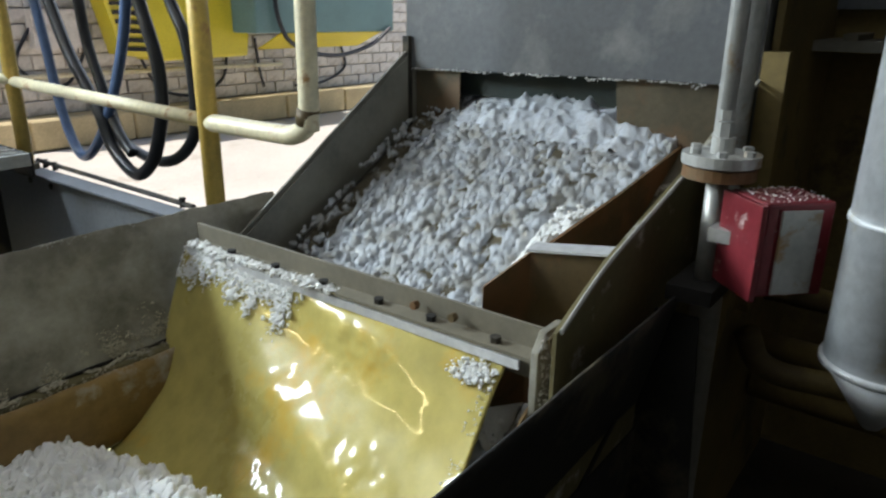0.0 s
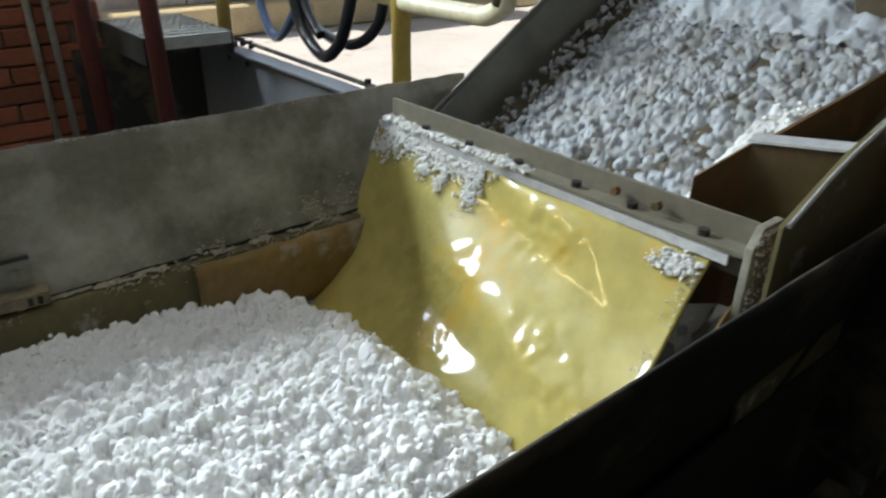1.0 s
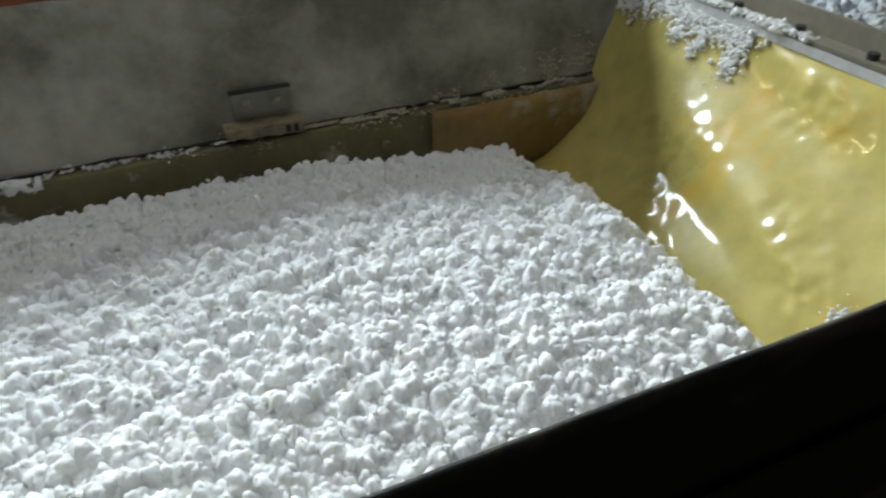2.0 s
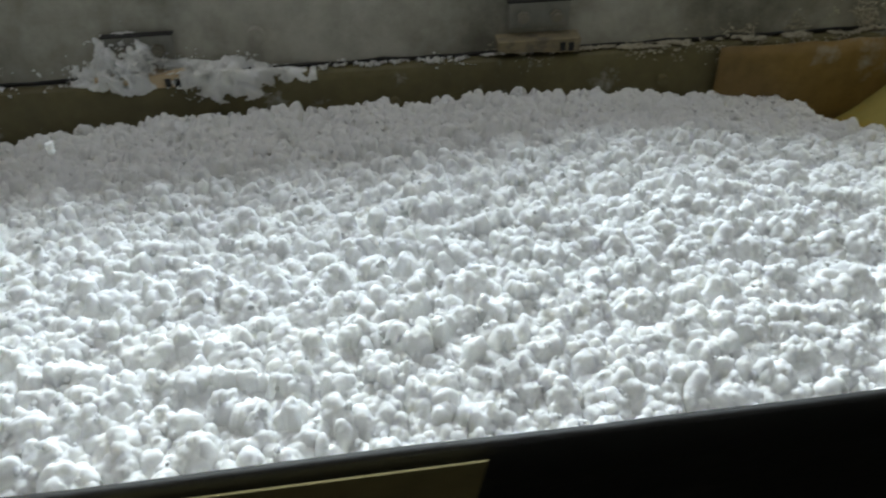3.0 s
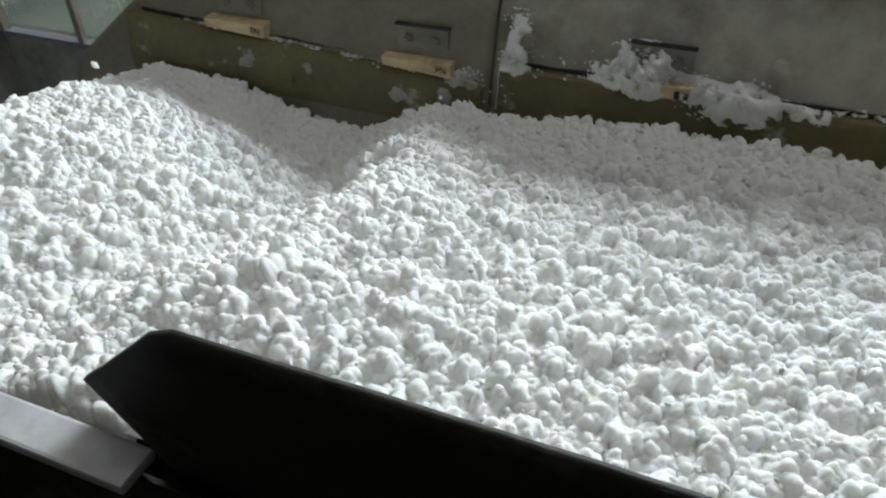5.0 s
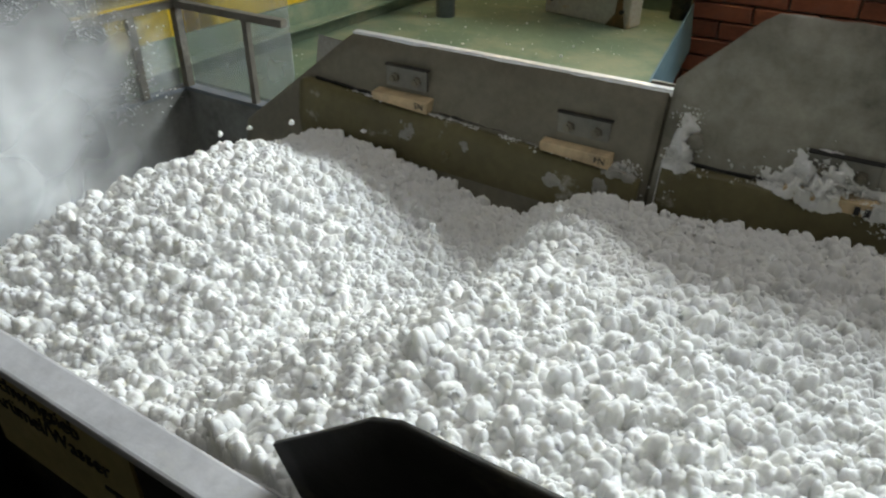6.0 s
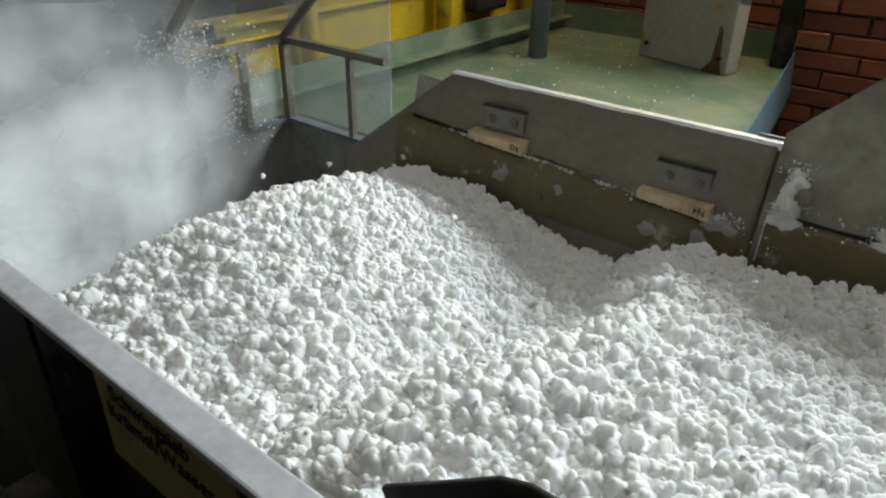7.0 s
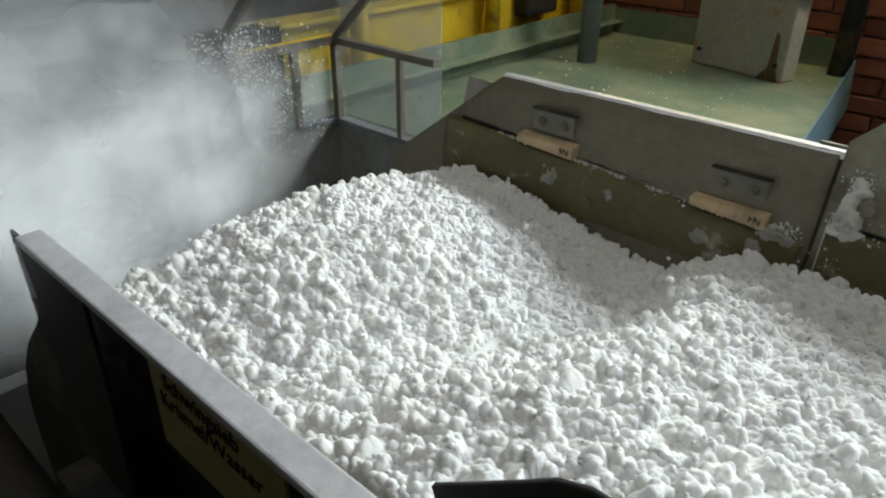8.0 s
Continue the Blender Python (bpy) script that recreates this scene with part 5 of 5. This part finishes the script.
part("seam", boxed(0.187, 0.195, -0.32, -0.315, 1.17, 1.36), WHITE_DUCT, duct)
for z in (1.18, 1.147):
    part("screw", tube([(0.197, -0.32, z), (0.185, -0.326, z)], 0.007, 6), STEEL_PLAIN, duct)

east = holder("east_frame", (1.35, -0.4, FLOOR_Z), "shadowed ochre steel machine frame with a grated ledge", "frame")
part("panel", boxed(1.35, 1.40, -1.6, 0.045, FLOOR_Z, 2.3), OCHRE, east, "shadowed ochre panel")
part("ledge", boxed(1.1, 1.35, -1.6, 0.04, 1.535, 1.56), STEEL_GREY, east)
part("side_panel", boxed(0.78, 1.349, 0.03, 0.045, 1.051, 2.3), OCHRE, east, "shadowed ochre panel beside the hopper")
for n in range(20):
    part("ledge_bar", boxed(1.10, 1.345, -1.58 + 0.08 * n, -1.55 + 0.08 * n, 1.56, 1.575), STEEL_PLAIN, east)
part("channel", boxed(1.32, 1.349, -1.6, 0.04, 1.63, 1.72), STEEL_PAINT, east)
for y, z, r in ((-0.1, 0.80, 0.035), (-0.1, 0.95, 0.028), (-0.1, 0.68, 0.03)):
    part("pipe", tube([(1.0, y - 1.4, z), (1.0, y + 0.12, z + 0.02)], r, 14), OCHRE, east, "grimy pipe", smooth=True)
part("pipe", tube(spline([(0.75, 0.0, 0.95), (0.78, -0.06, 0.86), (0.85, -0.3, 0.84), (0.9, -0.7, 0.8)], 8), 0.028, 14), OCHRE, east, "grimy bent pipe", smooth=True)
part("skirt", boxed(0.6, 1.34, 0.03, 0.045, FLOOR_Z, 1.05), OCHRE, east, "grimy plate under the chute")

# ---- west side: green tray, box, yellow barrier ----
tray = holder("drip_tray", (-2.6, 2.3, FLOOR_Z), "pale green painted steel tray littered with white crumbs", "tray")
part("top", slab([(-3.2, 1.2, 0.735), (-1.86, 1.2, 0.735), (-2.12, 2.95, 0.735), (-3.2, 2.95, 0.735)], (0, 0, 0.01)), GREEN_PAINT, tray)
part("back_rim", boxed(-3.2, -2.12, 2.95, 2.96, 0.72, 0.86), GREEN_PAINT, tray)
# coloured blue for the light that falls on this side
part("side_face", slab([(-1.858, 1.2, 0.746), (-2.118, 2.96, 0.79), (-2.10, 2.96, 0.60), (-1.84, 1.2, 0.60)], (0.006, 0, 0)), BLUE_LIT_SIDE, tray, "tray side with its bluish light put into the colour")
part("side_wall", boxed(-3.22, -3.205, 0.6, 2.96, 0.60, 0.875), GREEN_PAINT, tray)
part("ledge", boxed(-3.205, -3.15, 1.0, 2.96, 0.80, 0.806), GREEN_PAINT, tray)
for x in (-3.1, -2.2):
    for y in (1.3, 2.8):
        part("leg", boxed(x, x + 0.06, y, y + 0.06, FLOOR_Z, 0.735), STEEL_DARK, tray)
pl = np.column_stack([rng.uniform(-3.1, -2.15, 350), rng.uniform(1.4, 2.94, 350), np.full(350, 0.748)])
lit = new("crumb_litter", scatter("crumb_litter", pl, 0.0012 + 0.005 * rng.random(350) ** 6, CRUMB))
tagged(lit, "scattered white crumbs lying on the green tray", "crumbs", kind="stuff")
rbx = holder("pedestal_box", (-2.5, 2.75, 0.745), "grey-white machine pedestal with rust runs at its foot", "pedestal")
mp = pose(-2.43, 2.71, 0.747, 0, 0, -12.6)
part("body", boxed(-0.205, 0.205, -0.11, -0.02, 0.0, 0.31, m=mp), CONCRETE_BOX, rbx, bevel=0.008)
part("rust_run", slab([tuple(mp @ Vector(p)) for p in ((0.10, -0.113, 0.0), (0.19, -0.113, 0.0), (0.175, -0.113, 0.05), (0.165, -0.113, 0.17), (0.15, -0.113, 0.18), (0.14, -0.113, 0.05))], (0, -0.002, 0)), RUST, rbx, "rust run")
for dx in (-0.17, 0.17):
    part("bolt", tube([tuple(mp @ Vector((dx, -0.11, 0.06))), tuple(mp @ Vector((dx, -0.12, 0.06)))], 0.009, 6), STEEL_DARK, rbx)
part("cap", boxed(-0.15, 0.24, -0.12, 0.0, 0.31, 0.60, m=mp), STEEL_PLAIN, rbx)
part("pipe", tube([(-2.14, 2.86, 0.745), (-2.14, 2.86, 1.6)], 0.04, 14), STEEL_DARK, rbx, smooth=True)

bar = holder("yellow_barrier", (-3.5, 2, FLOOR_Z), "grimy yellow painted steel crash barrier, shade below its beam drawn as a dark strip", "barrier")
part("beam", boxed(-3.46, -3.42, 0.2, 2.98, 0.72, 0.98), YELLOW_PAINT, bar)
part("flange", boxed(-3.50, -3.38, 0.2, 2.98, 0.985, 1.0), YELLOW_PAINT, bar)
# shade below the beam, drawn as a near-black strip
part("shadow_gap", boxed(-3.44, -3.30, 0.2, 2.98, 0.66, 0.69), STEEL_DARK, bar)
part("upper_rail", tube([(-3.45, 0.2, 1.18), (-3.45, 2.98, 1.18)], 0.025, 14), YELLOW_PAINT, bar, smooth=True)
for y in (0.7, 1.45, 2.2, 2.85):
    part("post", tube([(-3.36, y, FLOOR_Z), (-3.36, y, 1.9)], 0.034, 16), YELLOW_PAINT, bar, smooth=True)
tagged(part("drain_pipe", tube([(-2.97, 2.35, 0.745), (-2.97, 2.35, 2.4)], 0.04, 16), STEEL_PAINT, smooth=True), "grey-blue vertical pipe at the tray's edge", "pipe")
tagged(part("black_bracket", boxed(-3.42, -3.34, 2.42, 2.66, 0.86, 0.96), STEEL_DARK, bevel=0.02), "black junction box on the yellow barrier", "box")


# ---- bricks and blocks, last ----
def brick_mesh(name, sx, sy, sz, mat, k):
    bm = boxed(-sx / 2, sx / 2, -sy / 2, sy / 2, -sz / 2, sz / 2)
    rr = random.Random(k)
    for v in bm.verts:
        v.co += Vector([rr.uniform(-1, 1) * sz * 0.03 for _ in range(3)])
    bmesh.ops.bevel(bm, geom=bm.edges[:], offset=sz * 0.06, segments=1, affect="EDGES")
    me = mesh_of(bm, name)
    me.materials.append(mat)
    return me


def lay(name, parent, meshes, x0, x1, z0, z1, dx, dz, y):
    rr = random.Random(9)
    row, z = 0, z0 + dz / 2
    while z < z1:
        x = x0 + (dx / 2 if row % 2 else 0) + dx / 2
        while x < x1 - dx * 0.4:
            ob = new(name, rr.choice(meshes))
            ob.parent = parent
            ob.location = (x, y + rr.uniform(-0.003, 0.003), z)
            x += dx
        row, z = row + 1, z + dz


BR = [brick_mesh("brick", 0.24, 0.03, 0.065, BRICK, k) for k in range(4)]
lay("brick", wall_north, BR, -2.5, -1.0, FLOOR_Z, 1.25, 0.25, 0.075, 3.0)
lay("brick", wall_north, BR, -1.0, -0.02, FLOOR_Z, 1.60, 0.25, 0.075, 3.0)
lay("brick", wall_north, BR, -4.0, -2.5, 0.8, 1.25, 0.25, 0.075, 3.0)
BL = [brick_mesh("block", 0.285, 0.05, 0.128, BLOCK, k) for k in range(4)]
lay("block", yard_wall, BL, 1.5, 8.4, 0.63, 2.0, 0.3, 0.14, 6.85)
KB = [brick_mesh("kerb_stone", 0.98, 0.35, 0.28, KERB, k) for k in range(3)]
lay("kerb_stone", yard_wall, KB, 1.0, 11.0, FLOOR_Z, 0.62, 1.0, 0.285, 6.68)


# ---- what moves ----
def motions():
    times = [i * 0.5 for i in range(17)]
    d = 0.038
    for ob, x0, y in layers:
        rows = []
        for t in [i * 0.25 for i in range(33)]:
            x = x0 - V * t
            over = max(0.0, -2.56 - x)
            x = max(-2.72, max(x, -2.56) - 0.15 * over)
            gx = (bed_z(x + d, y) - bed_z(x - d, y)) / (2 * d)
            gy = (bed_z(x, y + d) - bed_z(x, y - d)) / (2 * d)
            shake = 0.0018 * math.sin(t * 7 + x0 * 40 + y * 11)
            gx, gy = max(-0.8, min(0.8, gx)), max(-0.15, min(0.15, gy))
            rows.append((t, pose(x, y, max(0.48, bed_z(x, y) + shake - 0.9 * over), math.degrees(math.atan(gy)), -math.degrees(math.atan(gx)), 0)))
        walk(ob, rows)
    for ob, x0, y, h, ph in hoppers:
        rows = []
        for n in range(41):
            t = n * 0.2
            x = x0 - V * t
            u = (t * 1.3 + ph) % 1.0
            rows.append((t, pose(x, y + 0.02 * math.sin(t + ph * 9), bed_z(x, y) + 0.014 + h * 4 * u * (1 - u), 60 * math.sin(t * 2 + ph * 5), 40 * t % 60, 0)))
        walk(ob, rows)
    for ob, x0, y in streams:
        rows = []
        for t in times:
            s = 1.15 * t if t <= 2.0 else 2.3 + 0.06 * (t - 2.0)
            x = x0 - s
            z = chute_z(x) + 0.034 if x > 0.03 else chute_z(0.03) + 0.034 - 1.1 * (0.03 - x)
            if x < -0.1:
                x, z = -0.1 + 0.2 * (x + 0.1), 0.80 + 0.05 * (x + 0.1)
            rows.append((t, pose(x, y, max(z, 0.72), 0, tilt, 0)))
        walk(ob, rows)
    for ob, x, y, z, k in puffs:
        rows = []
        for t in times:
            rows.append((t, pose(x + 0.04 * math.sin(0.7 * t + k), y + 0.05 * math.sin(0.5 * t + 2 * k), z + 0.05 * math.sin(0.6 * t + 1.3 * k), 84 + 5 * math.sin(0.4 * t + k), 5 * math.sin(0.5 * t + k), 90 + 5 * math.sin(2.1 * k) + 4 * math.sin(0.3 * t + k))))
        walk(ob, rows)


motions()
